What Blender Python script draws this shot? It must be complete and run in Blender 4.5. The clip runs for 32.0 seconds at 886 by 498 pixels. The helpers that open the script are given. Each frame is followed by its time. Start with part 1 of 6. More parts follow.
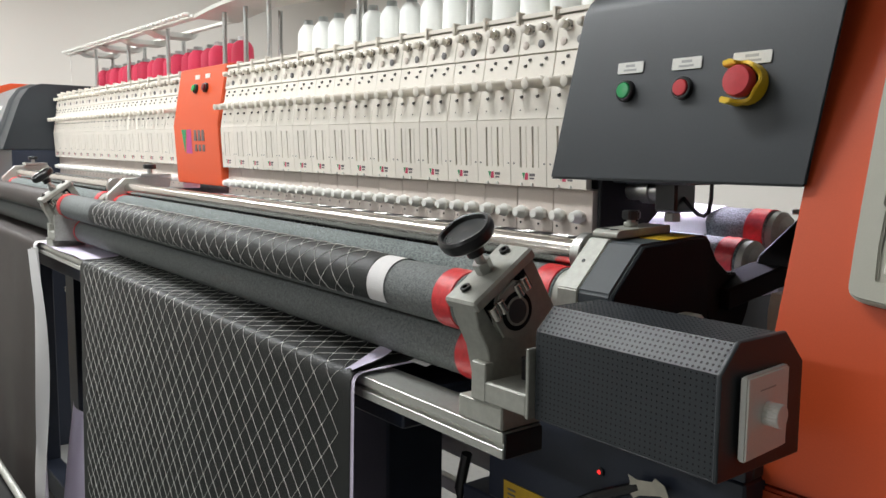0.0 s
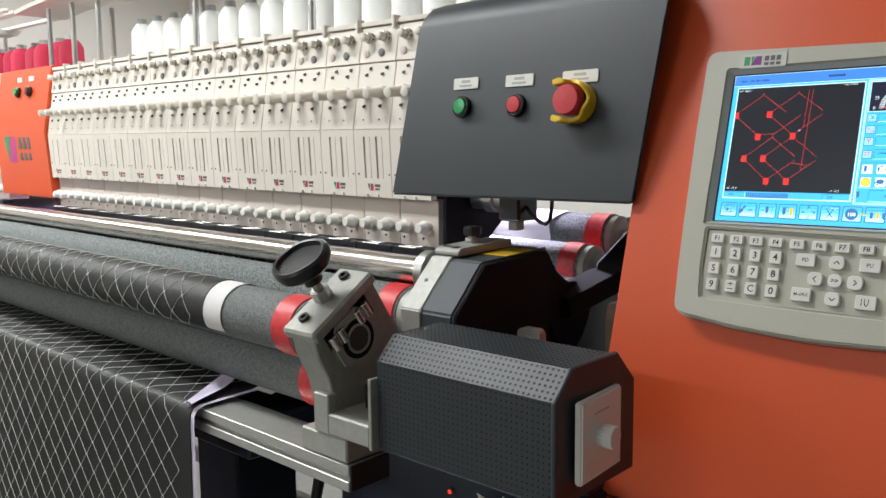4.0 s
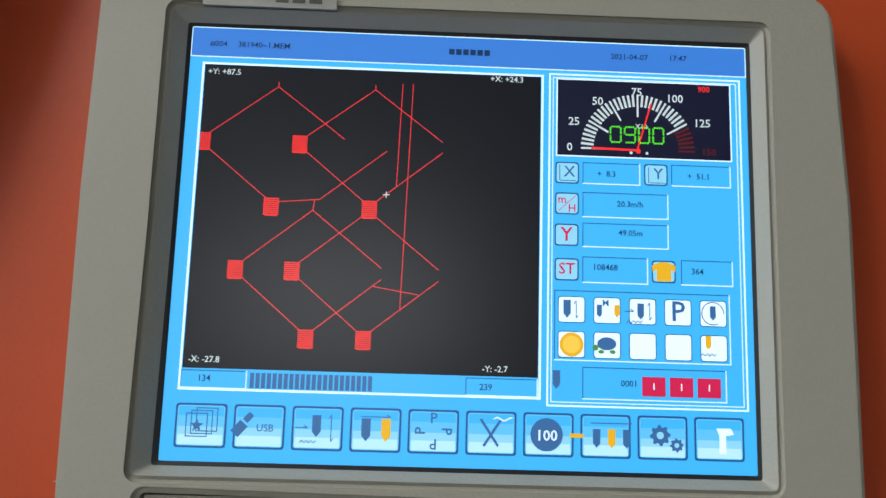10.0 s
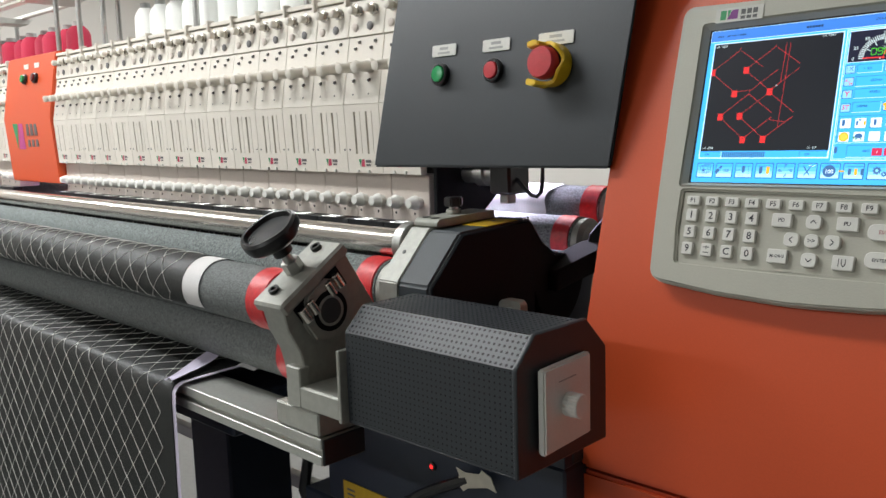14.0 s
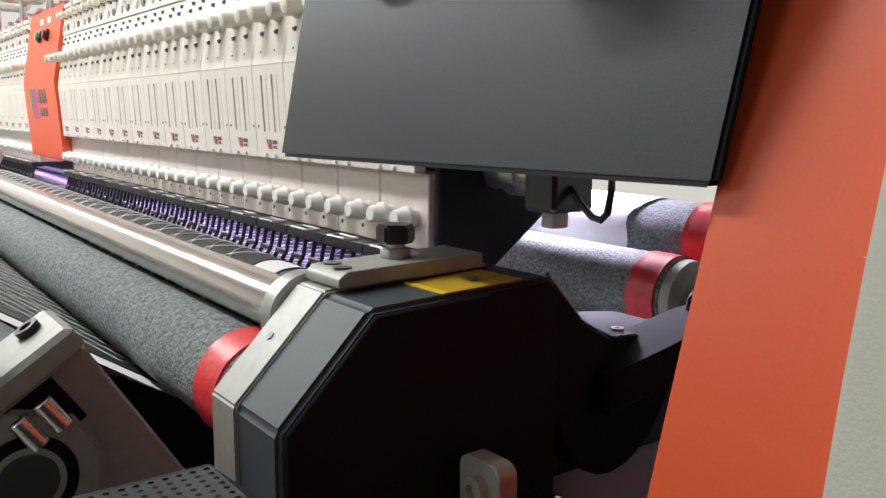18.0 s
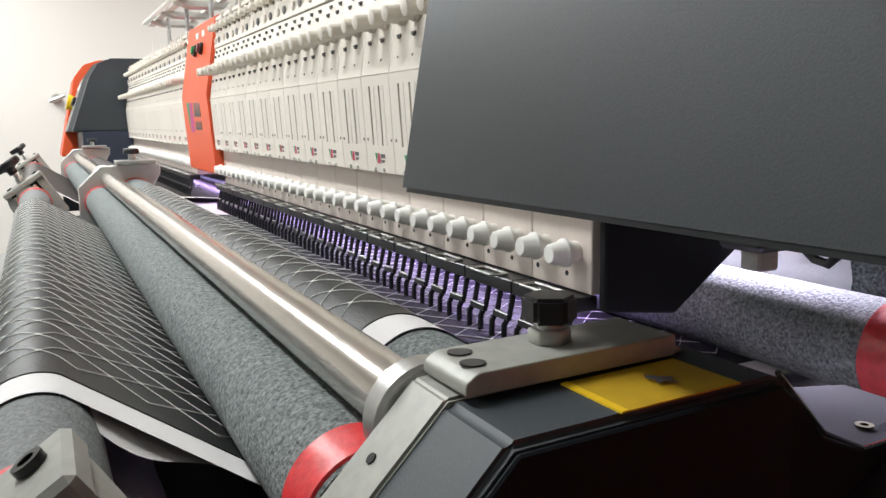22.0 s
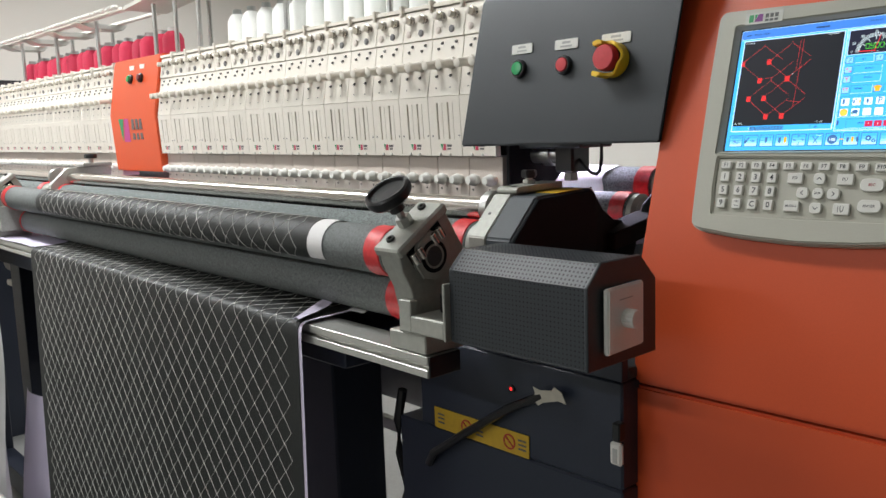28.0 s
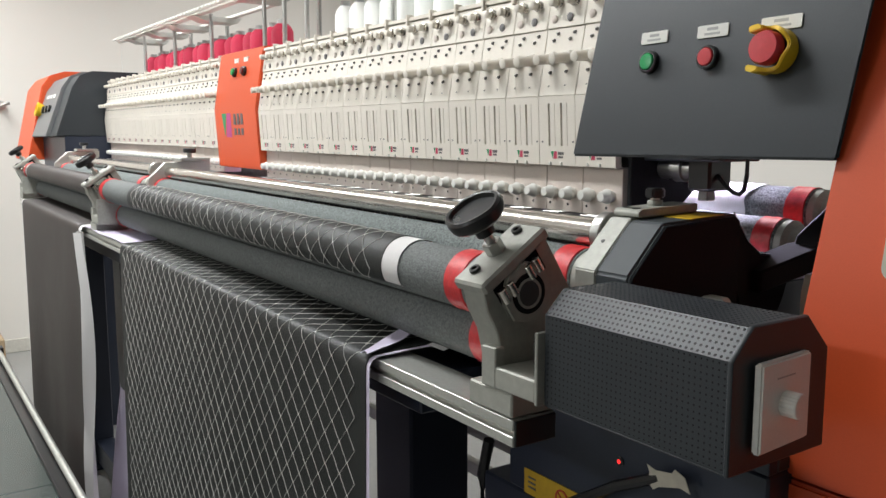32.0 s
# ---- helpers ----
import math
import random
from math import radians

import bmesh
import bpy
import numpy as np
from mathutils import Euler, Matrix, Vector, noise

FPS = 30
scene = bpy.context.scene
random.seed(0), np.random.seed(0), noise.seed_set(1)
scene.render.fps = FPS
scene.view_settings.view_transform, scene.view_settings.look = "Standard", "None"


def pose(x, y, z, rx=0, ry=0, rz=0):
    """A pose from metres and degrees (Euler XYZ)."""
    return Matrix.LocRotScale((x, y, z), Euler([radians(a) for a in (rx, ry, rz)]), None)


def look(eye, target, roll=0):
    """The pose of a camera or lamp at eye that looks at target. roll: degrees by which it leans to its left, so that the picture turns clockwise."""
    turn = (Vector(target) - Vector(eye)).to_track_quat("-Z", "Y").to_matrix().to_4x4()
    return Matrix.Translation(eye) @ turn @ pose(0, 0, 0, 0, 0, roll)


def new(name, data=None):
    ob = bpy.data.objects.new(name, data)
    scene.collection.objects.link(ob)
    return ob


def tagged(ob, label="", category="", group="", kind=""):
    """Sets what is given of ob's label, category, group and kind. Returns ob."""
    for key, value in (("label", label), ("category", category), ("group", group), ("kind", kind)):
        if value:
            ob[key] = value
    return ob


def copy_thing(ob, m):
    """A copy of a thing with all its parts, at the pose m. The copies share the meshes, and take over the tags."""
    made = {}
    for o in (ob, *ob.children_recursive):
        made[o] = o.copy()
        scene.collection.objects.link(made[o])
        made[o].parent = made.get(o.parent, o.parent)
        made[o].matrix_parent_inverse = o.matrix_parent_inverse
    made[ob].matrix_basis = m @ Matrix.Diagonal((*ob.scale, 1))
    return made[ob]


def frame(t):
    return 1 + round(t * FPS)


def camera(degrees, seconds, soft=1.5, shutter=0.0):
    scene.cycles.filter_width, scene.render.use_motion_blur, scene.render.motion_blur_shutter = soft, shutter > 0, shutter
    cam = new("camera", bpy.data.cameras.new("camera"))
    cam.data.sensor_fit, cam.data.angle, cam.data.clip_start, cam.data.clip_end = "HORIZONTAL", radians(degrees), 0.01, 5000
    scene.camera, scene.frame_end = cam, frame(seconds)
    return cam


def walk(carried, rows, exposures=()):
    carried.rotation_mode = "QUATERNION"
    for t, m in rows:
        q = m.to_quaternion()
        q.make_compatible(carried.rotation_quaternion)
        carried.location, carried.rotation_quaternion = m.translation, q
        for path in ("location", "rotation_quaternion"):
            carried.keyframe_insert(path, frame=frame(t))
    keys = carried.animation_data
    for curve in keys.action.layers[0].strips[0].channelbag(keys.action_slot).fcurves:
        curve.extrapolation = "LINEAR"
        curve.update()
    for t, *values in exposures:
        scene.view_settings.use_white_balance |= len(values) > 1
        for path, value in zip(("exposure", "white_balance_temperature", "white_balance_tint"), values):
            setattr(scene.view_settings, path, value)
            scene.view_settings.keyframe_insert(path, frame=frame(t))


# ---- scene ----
cam = camera(56.60, 32.0)
PATH = [
    (0.0, 0.1491, -0.8580, 1.5463, 83.666, -0.442, 52.069),
    (0.5, 0.1371, -0.8633, 1.5462, 83.442, -0.373, 53.259),
    (1.0, 0.1607, -0.8825, 1.5413, 83.594, -0.676, 54.645),
    (1.5, 0.1734, -0.8918, 1.5452, 83.697, -0.613, 54.804),
    (2.0, 0.1752, -0.8898, 1.5505, 83.818, -0.546, 53.803),
    (2.5, 0.1576, -0.8643, 1.5629, 83.801, 0.006, 51.689),
    (4.5, 0.1407, -0.7639, 1.5841, 83.280, 0.709, 37.529),
    (5.0, 0.0547, -0.6583, 1.5706, 83.117, 1.175, 31.153),
    (5.5, -0.0412, -0.5484, 1.6185, 79.899, 2.541, 23.743),
    (6.0, -0.0786, -0.4315, 1.6185, 80.957, 1.820, 16.551),
    (6.5, -0.1033, -0.3441, 1.6251, 79.915, 1.006, 10.757),
    (7.0, -0.1253, -0.2889, 1.6266, 79.218, -0.345, 3.218),
    (7.5, -0.1355, -0.2630, 1.6140, 81.744, -1.264, -0.955),
    (8.0, -0.1366, -0.2522, 1.6112, 82.094, -1.539, -2.360),
    (8.5, -0.1390, -0.2377, 1.6075, 84.008, -2.100, -4.599),
    (9.0, -0.1426, -0.2360, 1.6061, 84.804, -2.358, -5.613),
    (9.5, -0.1398, -0.2420, 1.6109, 84.103, -2.491, -4.463),
    (10.0, -0.1328, -0.2669, 1.6132, 82.918, -2.074, -1.267),
    (10.5, -0.0838, -0.3647, 1.6172, 80.263, 1.045, 11.395),
    (11.0, -0.0323, -0.5457, 1.5910, 82.268, 0.741, 19.135),
    (11.5, 0.0730, -0.6568, 1.5677, 83.046, 0.170, 25.290),
    (12.0, 0.1814, -0.7730, 1.5625, 81.214, 1.278, 30.443),
    (12.5, 0.1919, -0.8406, 1.5637, 80.763, 2.045, 33.717),
    (13.0, 0.1844, -0.8172, 1.5587, 81.352, 1.912, 37.965),
    (13.5, 0.1718, -0.7841, 1.5619, 81.560, 1.907, 40.942),
    (14.0, 0.1783, -0.7609, 1.5600, 82.054, 1.798, 44.166),
    (14.5, 0.1755, -0.7472, 1.5574, 82.436, 1.526, 45.699),
    (15.0, 0.1726, -0.7313, 1.5533, 82.647, 1.001, 46.243),
    (15.5, 0.1594, -0.7116, 1.5511, 82.630, 0.615, 46.301),
    (17.5, -0.0435, -0.4168, 1.5423, 82.032, 0.215, 51.482),
    (18.0, -0.1218, -0.2701, 1.5410, 81.489, -0.289, 53.431),
    (18.5, -0.1690, -0.2123, 1.5395, 80.823, 0.839, 55.037),
    (19.0, -0.1815, -0.1904, 1.5436, 80.919, 1.180, 56.545),
    (19.5, -0.1917, -0.1853, 1.5462, 81.142, 1.716, 57.210),
    (20.0, -0.1877, -0.1895, 1.5497, 81.615, 1.930, 58.038),
    (20.5, -0.1987, -0.1877, 1.5486, 81.715, 1.832, 58.630),
    (21.0, -0.2073, -0.1901, 1.5501, 81.753, 1.703, 60.150),
    (21.5, -0.2223, -0.1919, 1.5561, 81.637, 1.328, 62.286),
    (22.0, -0.2542, -0.1813, 1.5553, 81.517, 1.309, 64.205),
    (22.5, -0.2574, -0.1777, 1.5582, 81.471, 1.222, 65.375),
    (23.0, -0.2489, -0.1756, 1.5571, 81.490, 1.291, 65.966),
    (23.5, -0.2428, -0.1798, 1.5587, 81.563, 0.968, 65.383),
    (24.0, -0.2143, -0.2159, 1.5555, 81.404, 0.987, 63.337),
    (24.5, -0.1446, -0.3363, 1.5443, 80.741, 1.836, 61.131),
    (25.0, -0.0739, -0.4246, 1.5341, 80.250, 0.625, 59.063),
    (25.5, 0.0247, -0.5160, 1.5412, 79.921, 0.778, 56.897),
    (27.5, 0.3038, -0.9436, 1.5322, 81.233, 2.391, 48.256),
    (28.0, 0.3123, -0.9663, 1.5353, 82.207, 1.971, 47.508),
    (28.5, 0.3220, -0.9705, 1.5403, 83.004, 1.657, 48.040),
    (29.0, 0.3233, -0.9827, 1.5442, 83.517, 1.544, 49.387),
    (29.5, 0.3140, -0.9909, 1.5477, 83.742, 1.556, 50.576),
    (30.0, 0.3089, -0.9935, 1.5540, 83.575, 1.695, 51.326),
    (30.5, 0.3028, -1.0024, 1.5551, 83.374, 1.467, 52.609),
    (31.0, 0.2694, -0.9488, 1.5499, 83.030, 1.026, 54.927),
    (31.5, 0.2289, -0.8703, 1.5437, 82.764, 0.335, 56.214),
    (32.0, 0.1528, -0.7944, 1.5382, 82.538, 0.190, 55.854),
]
EXPO = [(0.0, -0.12), (4.5, 0.05), (5.2, 0.05), (6.0, 0.0), (7.0, -0.42), (8.0, -0.6), (9.5, -0.62), (10.3, -0.42), (11.3, -0.12), (15.0, -0.1), (18.0, 0.12), (22.0, 0.04), (25.0, 0.04), (28.0, -0.1), (32.0, -0.1)]
walk(cam, [(t, pose(*p)) for t, *p in PATH], EXPO)

# ---- world and light ----
world = bpy.data.worlds.new("world")
scene.world = world
world.use_nodes = True
wbg = world.node_tree.nodes["Background"]
wbg.inputs[0].default_value = (1.0, 0.97, 0.93, 1)
wbg.inputs[1].default_value = 0.12


def area_lamp(x, y, z, length, watts, color=(0.95, 0.975, 0.98), width=0.25, rz=0.0):
    la = bpy.data.lights.new("ceiling_tube", "AREA")
    la.shape, la.size, la.size_y, la.energy, la.color = "RECTANGLE", length, width, watts, color
    ob = new("ceiling_tube_light", la)
    ob.matrix_world = pose(x, y, z, 0, 0, rz)
    return ob


for lx, watts in ((-5.2, 52), (-3.5, 52), (-1.7, 44)):
    area_lamp(lx, -0.75, 3.08, 1.2, watts)
# unseen back row, added to brighten the rear wall
for lx in (-4.9, -2.4):
    area_lamp(lx, 1.7, 3.08, 1.2, 36)
# unseen front row, added as fill to lift the dark front faces
for lx, watts in ((-3.6, 66), (-0.6, 46)):
    area_lamp(lx, -3.9, 3.08, 1.2, watts)
# cool LED strips under the head beam
for sx, ln in ((-1.62, 1.40), (-3.35, 1.45)):
    area_lamp(sx, 0.335, 1.392, ln, 1.8, (0.58, 0.42, 1.0), 0.02)
led = area_lamp(-0.9, 0.485, 1.505, 0.05, 5.5, (0.80, 0.74, 1.0), 0.05)
led.matrix_world = look((-0.9, 0.485, 1.505), (-0.66, 0.47, 1.40))


# ---- material kit ----
def mat(name, col, rough=0.5, metal=0.0, grain=60.0, amount=0.12, bump=0.0, wear=4.0, coat=0.0, col2=None, rand=0.0, spec=0.5):
    """Principled surface with variation at two scales, fine bump and a little change from piece to piece."""
    m = bpy.data.materials.new(name)
    m.use_nodes = True
    n, l = m.node_tree.nodes, m.node_tree.links
    b = n["Principled BSDF"]
    tc = n.new("ShaderNodeTexCoord")
    big, small = n.new("ShaderNodeTexNoise"), n.new("ShaderNodeTexNoise")
    big.inputs["Scale"].default_value, small.inputs["Scale"].default_value = wear, grain
    big.inputs["Detail"].default_value = 6
    small.inputs["Detail"].default_value = 4
    for q in (big, small):
        l.new(tc.outputs["Object"], q.inputs["Vector"])
    add = n.new("ShaderNodeMath")
    add.operation = "ADD"
    l.new(big.outputs["Fac"], add.inputs[0])
    l.new(small.outputs["Fac"], add.inputs[1])
    rmp = n.new("ShaderNodeMapRange")
    rmp.inputs["From Min"].default_value, rmp.inputs["From Max"].default_value = 0.65, 1.35
    l.new(add.outputs[0], rmp.inputs["Value"])
    mx = n.new("ShaderNodeMix")
    mx.data_type = "RGBA"
    a = tuple(max(0.0, c * (1 - amount)) for c in col)
    c2 = col2 or tuple(min(1.0, c * (1 + amount)) for c in col)
    mx.inputs["A"].default_value, mx.inputs["B"].default_value = (*a, 1), (*c2, 1)
    l.new(rmp.outputs[0], mx.inputs["Factor"])
    src = mx.outputs["Result"]
    if rand:
        oi = n.new("ShaderNodeObjectInfo")
        hv = n.new("ShaderNodeHueSaturation")
        mr = n.new("ShaderNodeMapRange")
        mr.inputs["To Min"].default_value, mr.inputs["To Max"].default_value = 1 - rand, 1 + rand
        l.new(oi.outputs["Random"], mr.inputs["Value"])
        l.new(mr.outputs[0], hv.inputs["Value"])
        l.new(src, hv.inputs["Color"])
        src = hv.outputs["Color"]
    l.new(src, b.inputs["Base Color"])
    rr = n.new("ShaderNodeMapRange")
    rr.inputs["To Min"].default_value, rr.inputs["To Max"].default_value = max(0.02, rough * 0.85), min(1.0, rough * 1.15)
    l.new(big.outputs["Fac"], rr.inputs["Value"])
    l.new(rr.outputs[0], b.inputs["Roughness"])
    b.inputs["Metallic"].default_value = metal
    b.inputs["Coat Weight"].default_value = coat
    b.inputs["Specular IOR Level"].default_value = spec
    if bump:
        bp = n.new("ShaderNodeBump")
        bp.inputs["Strength"].default_value, bp.inputs["Distance"].default_value = min(1.0, bump), 0.002
        l.new(small.outputs["Fac"], bp.inputs["Height"])
        l.new(bp.outputs[0], b.inputs["Normal"])
    return m


def glow(name, col, strength):
    m = bpy.data.materials.new(name)
    m.use_nodes = True
    b = m.node_tree.nodes["Principled BSDF"]
    b.inputs["Base Color"].default_value = (*[c * 0.3 for c in col], 1)
    b.inputs["Emission Color"].default_value = (*col, 1)
    b.inputs["Emission Strength"].default_value = strength
    b.inputs["Roughness"].default_value = 0.3
    return m


WALL = mat("wall_paint", (0.74, 0.71, 0.66), 0.85, grain=180, amount=0.03, bump=0.15, wear=0.7)
CEIL = mat("ceiling_paint", (0.78, 0.77, 0.74), 0.9, grain=90, amount=0.03)
FLOOR = mat("floor_tile", (0.30, 0.30, 0.29), 0.35, grain=40, amount=0.1, wear=1.5)
ORANGE = mat("orange_enamel", (0.66, 0.088, 0.022), 0.42, grain=700, amount=0.05, bump=0.03, wear=2.5)
CHAR = mat("charcoal_powder_coat", (0.026, 0.031, 0.036), 0.47, grain=1100, amount=0.3, bump=0.07, wear=3)
GREYCOAT = mat("blue_grey_powder_coat", (0.05, 0.06, 0.068), 0.6, grain=1100, amount=0.25, bump=0.06, wear=3)
MACH = mat("machined_steel", (0.36, 0.36, 0.32), 0.48, 0.2, grain=120, amount=0.14, bump=0.05)
NAVY = mat("navy_enamel", (0.022, 0.028, 0.046), 0.38, grain=500, amount=0.15, bump=0.1)
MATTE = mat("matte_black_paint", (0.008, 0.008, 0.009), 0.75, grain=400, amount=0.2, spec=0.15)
BLACK = mat("black_plastic", (0.012, 0.012, 0.013), 0.3, grain=300, amount=0.2)
STEEL = mat("brushed_steel", (0.55, 0.55, 0.53), 0.36, 1.0, grain=160, amount=0.12, bump=0.08)
CHROME = mat("chrome", (0.66, 0.62, 0.57), 0.2, 1.0, grain=40, amount=0.05)
ALU = mat("anodised_aluminium", (0.62, 0.62, 0.58), 0.45, 0.85, grain=220, amount=0.08)
CREAM = mat("cream_plastic", (0.74, 0.69, 0.61), 0.38, grain=300, amount=0.04, wear=5, rand=0.03)
CREAM2 = mat("cream_enamel_plate", (0.66, 0.58, 0.52), 0.35, grain=300, amount=0.04, wear=5, rand=0.03)
GRIT = mat("grit_roller_sleeve", (0.16, 0.18, 0.175), 0.85, grain=420, amount=0.85, bump=1.0, wear=260)
RUBBER = mat("grey_roller_rubber", (0.15, 0.16, 0.157), 0.75, grain=450, amount=0.5, bump=0.6, wear=240)
REDTAPE = mat("red_tape", (0.62, 0.03, 0.035), 0.4, grain=120, amount=0.25, bump=0.4)
LEATHER = mat("black_leather", (0.014, 0.015, 0.014), 0.48, grain=420, amount=0.25, bump=0.35, wear=8, spec=0.32)
BROWN = mat("dark_brown_leather", (0.03, 0.021, 0.018), 0.55, grain=420, amount=0.2, bump=0.35)
THREAD = mat("white_thread", (0.8, 0.79, 0.75), 0.7, grain=300, amount=0.08)
LINING = mat("lilac_lining_cloth", (0.66, 0.6, 0.74), 0.8, grain=500, amount=0.05, bump=0.3)
CLOTHW = mat("white_backing_cloth", (0.72, 0.7, 0.69), 0.85, grain=600, amount=0.06, bump=0.3)
BEZEL = mat("grey_beige_plastic", (0.47, 0.46, 0.39), 0.5, grain=700, amount=0.04, bump=0.15)
KEYCAP = mat("pale_keycap", (0.72, 0.71, 0.66), 0.45, grain=300, amount=0.04)
WHITEP = mat("white_plastic", (0.78, 0.77, 0.72), 0.4, grain=300, amount=0.04)
YELLOW = mat("yellow_plastic", (0.85, 0.56, 0.02), 0.4, grain=200, amount=0.08)
STOPRED = mat("red_plastic", (0.55, 0.03, 0.04), 0.35, grain=200, amount=0.1)
YELTAPE = mat("yellow_warning_sticker", (0.55, 0.34, 0.02), 0.45, grain=80, amount=0.15)


# ---- mesh kit ----
def bm_new():
    return bmesh.new()


def box(bm, x0, x1, y0, y1, z0, z1, m=None):
    vs = [bm.verts.new(Vector(p)) for p in ((x0, y0, z0), (x1, y0, z0), (x1, y1, z0), (x0, y1, z0), (x0, y0, z1), (x1, y0, z1), (x1, y1, z1), (x0, y1, z1))]
    if m:
        for v in vs:
            v.co = m @ v.co
    for f in ((3, 2, 1, 0), (4, 5, 6, 7), (0, 1, 5, 4), (1, 2, 6, 5), (2, 3, 7, 6), (3, 0, 4, 7)):
        bm.faces.new([vs[i] for i in f])
    return bm


def prism(bm, pts, a, b, axis="x", m=None):
    """A polygon drawn in the plane across axis, drawn out from a to b along it."""
    def put(u, v, w):
        p = Vector({"x": (w, u, v), "y": (u, w, v), "z": (u, v, w)}[axis])
        return bm.verts.new(m @ p if m else p)
    lo, hi = [put(u, v, a) for u, v in pts], [put(u, v, b) for u, v in pts]
    n = len(pts)
    fs = [bm.faces.new(lo[::-1]), bm.faces.new(hi)]
    for i in range(n):
        j = (i + 1) % n
        fs.append(bm.faces.new((lo[i], lo[j], hi[j], hi[i])))
    bmesh.ops.recalc_face_normals(bm, faces=fs)
    return bm


def cyl(bm, p0, p1, r, seg=24, r1=None, cap=True):
    p0, p1 = Vector(p0), Vector(p1)
    r1 = r if r1 is None else r1
    q = (p1 - p0).to_track_quat("Z", "Y")
    ra, rb = [], []
    for i in range(seg):
        a = 2 * math.pi * i / seg
        d = Vector((math.cos(a), math.sin(a), 0))
        ra.append(bm.verts.new(p0 + q @ (d * r)))
        rb.append(bm.verts.new(p1 + q @ (d * r1)))
    for i in range(seg):
        j = (i + 1) % seg
        bm.faces.new((ra[i], ra[j], rb[j], rb[i]))
    if cap:
        bm.faces.new(ra[::-1])
        bm.faces.new(rb)
    return bm


def lathe(bm, prof, m=None, seg=24, close=True):
    """Turn a list of (radius, height) about local z."""
    m = m or Matrix.Identity(4)
    rings = []
    for r, h in prof:
        rings.append([bm.verts.new(m @ Vector((r * math.cos(2 * math.pi * i / seg), r * math.sin(2 * math.pi * i / seg), h))) for i in range(seg)])
    for a, b in zip(rings, rings[1:]):
        for i in range(seg):
            j = (i + 1) % seg
            bm.faces.new((a[i], a[j], b[j], b[i]))
    if close:
        bm.faces.new(rings[0][::-1])
        bm.faces.new(rings[-1])
    return bm


def bev(bm, w, seg=1):
    bmesh.ops.remove_doubles(bm, verts=bm.verts, dist=1e-6)
    bmesh.ops.bevel(bm, geom=[e for e in bm.edges if len(e.link_faces) == 2 and e.calc_face_angle(0) > 0.5], offset=w, segments=seg, affect="EDGES", clamp_overlap=True)
    return bm


def wire(bm, pts, r, seg=6):
    """A round wire along a line of points."""
    pts = [Vector(p) for p in pts]
    rings = []
    for i, p in enumerate(pts):
        d = (pts[min(i + 1, len(pts) - 1)] - pts[max(i - 1, 0)]).normalized()
        q = d.to_track_quat("Z", "Y")
        rings.append([bm.verts.new(p + q @ Vector((r * math.cos(2 * math.pi * k / seg), r * math.sin(2 * math.pi * k / seg), 0))) for k in range(seg)])
    for a, b in zip(rings, rings[1:]):
        for k in range(seg):
            j = (k + 1) % seg
            bm.faces.new((a[k], a[j], b[j], b[k]))
    bm.faces.new(rings[0][::-1])
    bm.faces.new(rings[-1])
    return bm


def finish(name, bm, material, smooth=35):
    me = bpy.data.meshes.new(name)
    bm.normal_update()
    bm.to_mesh(me)
    bm.free()
    for mm in (material if isinstance(material, (list, tuple)) else [material]):
        me.materials.append(mm)
    if smooth:
        me.polygons.foreach_set("use_smooth", [True] * len(me.polygons))
        me.set_sharp_from_angle(angle=radians(smooth))
    return me


def thing(name, at, label, category, group="", kind=""):
    ob = new(name)
    ob.empty_display_size = 0.05
    ob.location = at
    return tagged(ob, label, category, group, kind)


def root_of(ob):
    while ob.parent:
        ob = ob.parent
    return ob


def part(name, bm, material, parent, label="", smooth=35):
    """Link a bmesh, drawn in the world's metres, as one mesh under a thing or a part."""
    bm.transform(Matrix.Translation(-root_of(parent).location))
    ob = new(name, finish(name, bm, material, smooth))
    ob.parent = parent
    if label:
        ob["label"] = label
    return ob


def settle(ob, dx, dy, dz, k=1.0, about=None):
    """Move a finished thing, or scale it about a point and move it."""
    m = Matrix.Translation((dx, dy, dz))
    if about:
        m = m @ Matrix.Translation(about) @ Matrix.Scale(k, 4) @ Matrix.Translation([-c for c in about])
    ob.matrix_world = m @ Matrix.Translation(ob.location)
    return ob


def single(name, bm, material, label, category, group="", kind="", smooth=35):
    return tagged(new(name, finish(name, bm, material, smooth)), label, category, group, kind)


# ---- room ----
def structure(name, bm, material, label, category):
    return single(name, bm, material, label, category, kind="structure", smooth=0)


# the south and east walls are unseen, set far back to weaken bounce light
XW, XE, YN, YS, ZC = -6.55, 6.0, 3.2, -7.0, 3.2
structure("floor", box(bm_new(), XW - 0.2, XE + 0.2, YS - 0.2, YN + 0.2, -0.1, 0.0), FLOOR, "dark grey polished workshop floor", "floor")
structure("ceiling", box(bm_new(), XW - 0.2, XE + 0.2, YS - 0.2, YN + 0.2, ZC, ZC + 0.1), CEIL, "plain off-white ceiling", "ceiling")
structure("wall_north", box(bm_new(), XW, XE, YN, YN + 0.2, 0, ZC), WALL, "plain pale grey painted wall", "wall")
structure("wall_south", box(bm_new(), XW, XE, YS - 0.2, YS, 0, ZC), WALL, "plain pale grey painted wall", "wall")
structure("wall_west", box(bm_new(), XW - 0.2, XW, YS, YN, 0, ZC), WALL, "plain pale cream painted wall", "wall")
# unseen wall, darker than the others to cut bounce onto the machine
structure("wall_east", box(bm_new(), XE, XE + 0.2, YS, YN, 0, ZC), mat("bounce_cut_paint", (0.3, 0.3, 0.29), 0.85, grain=180, amount=0.04), "plain pale grey painted wall", "wall")
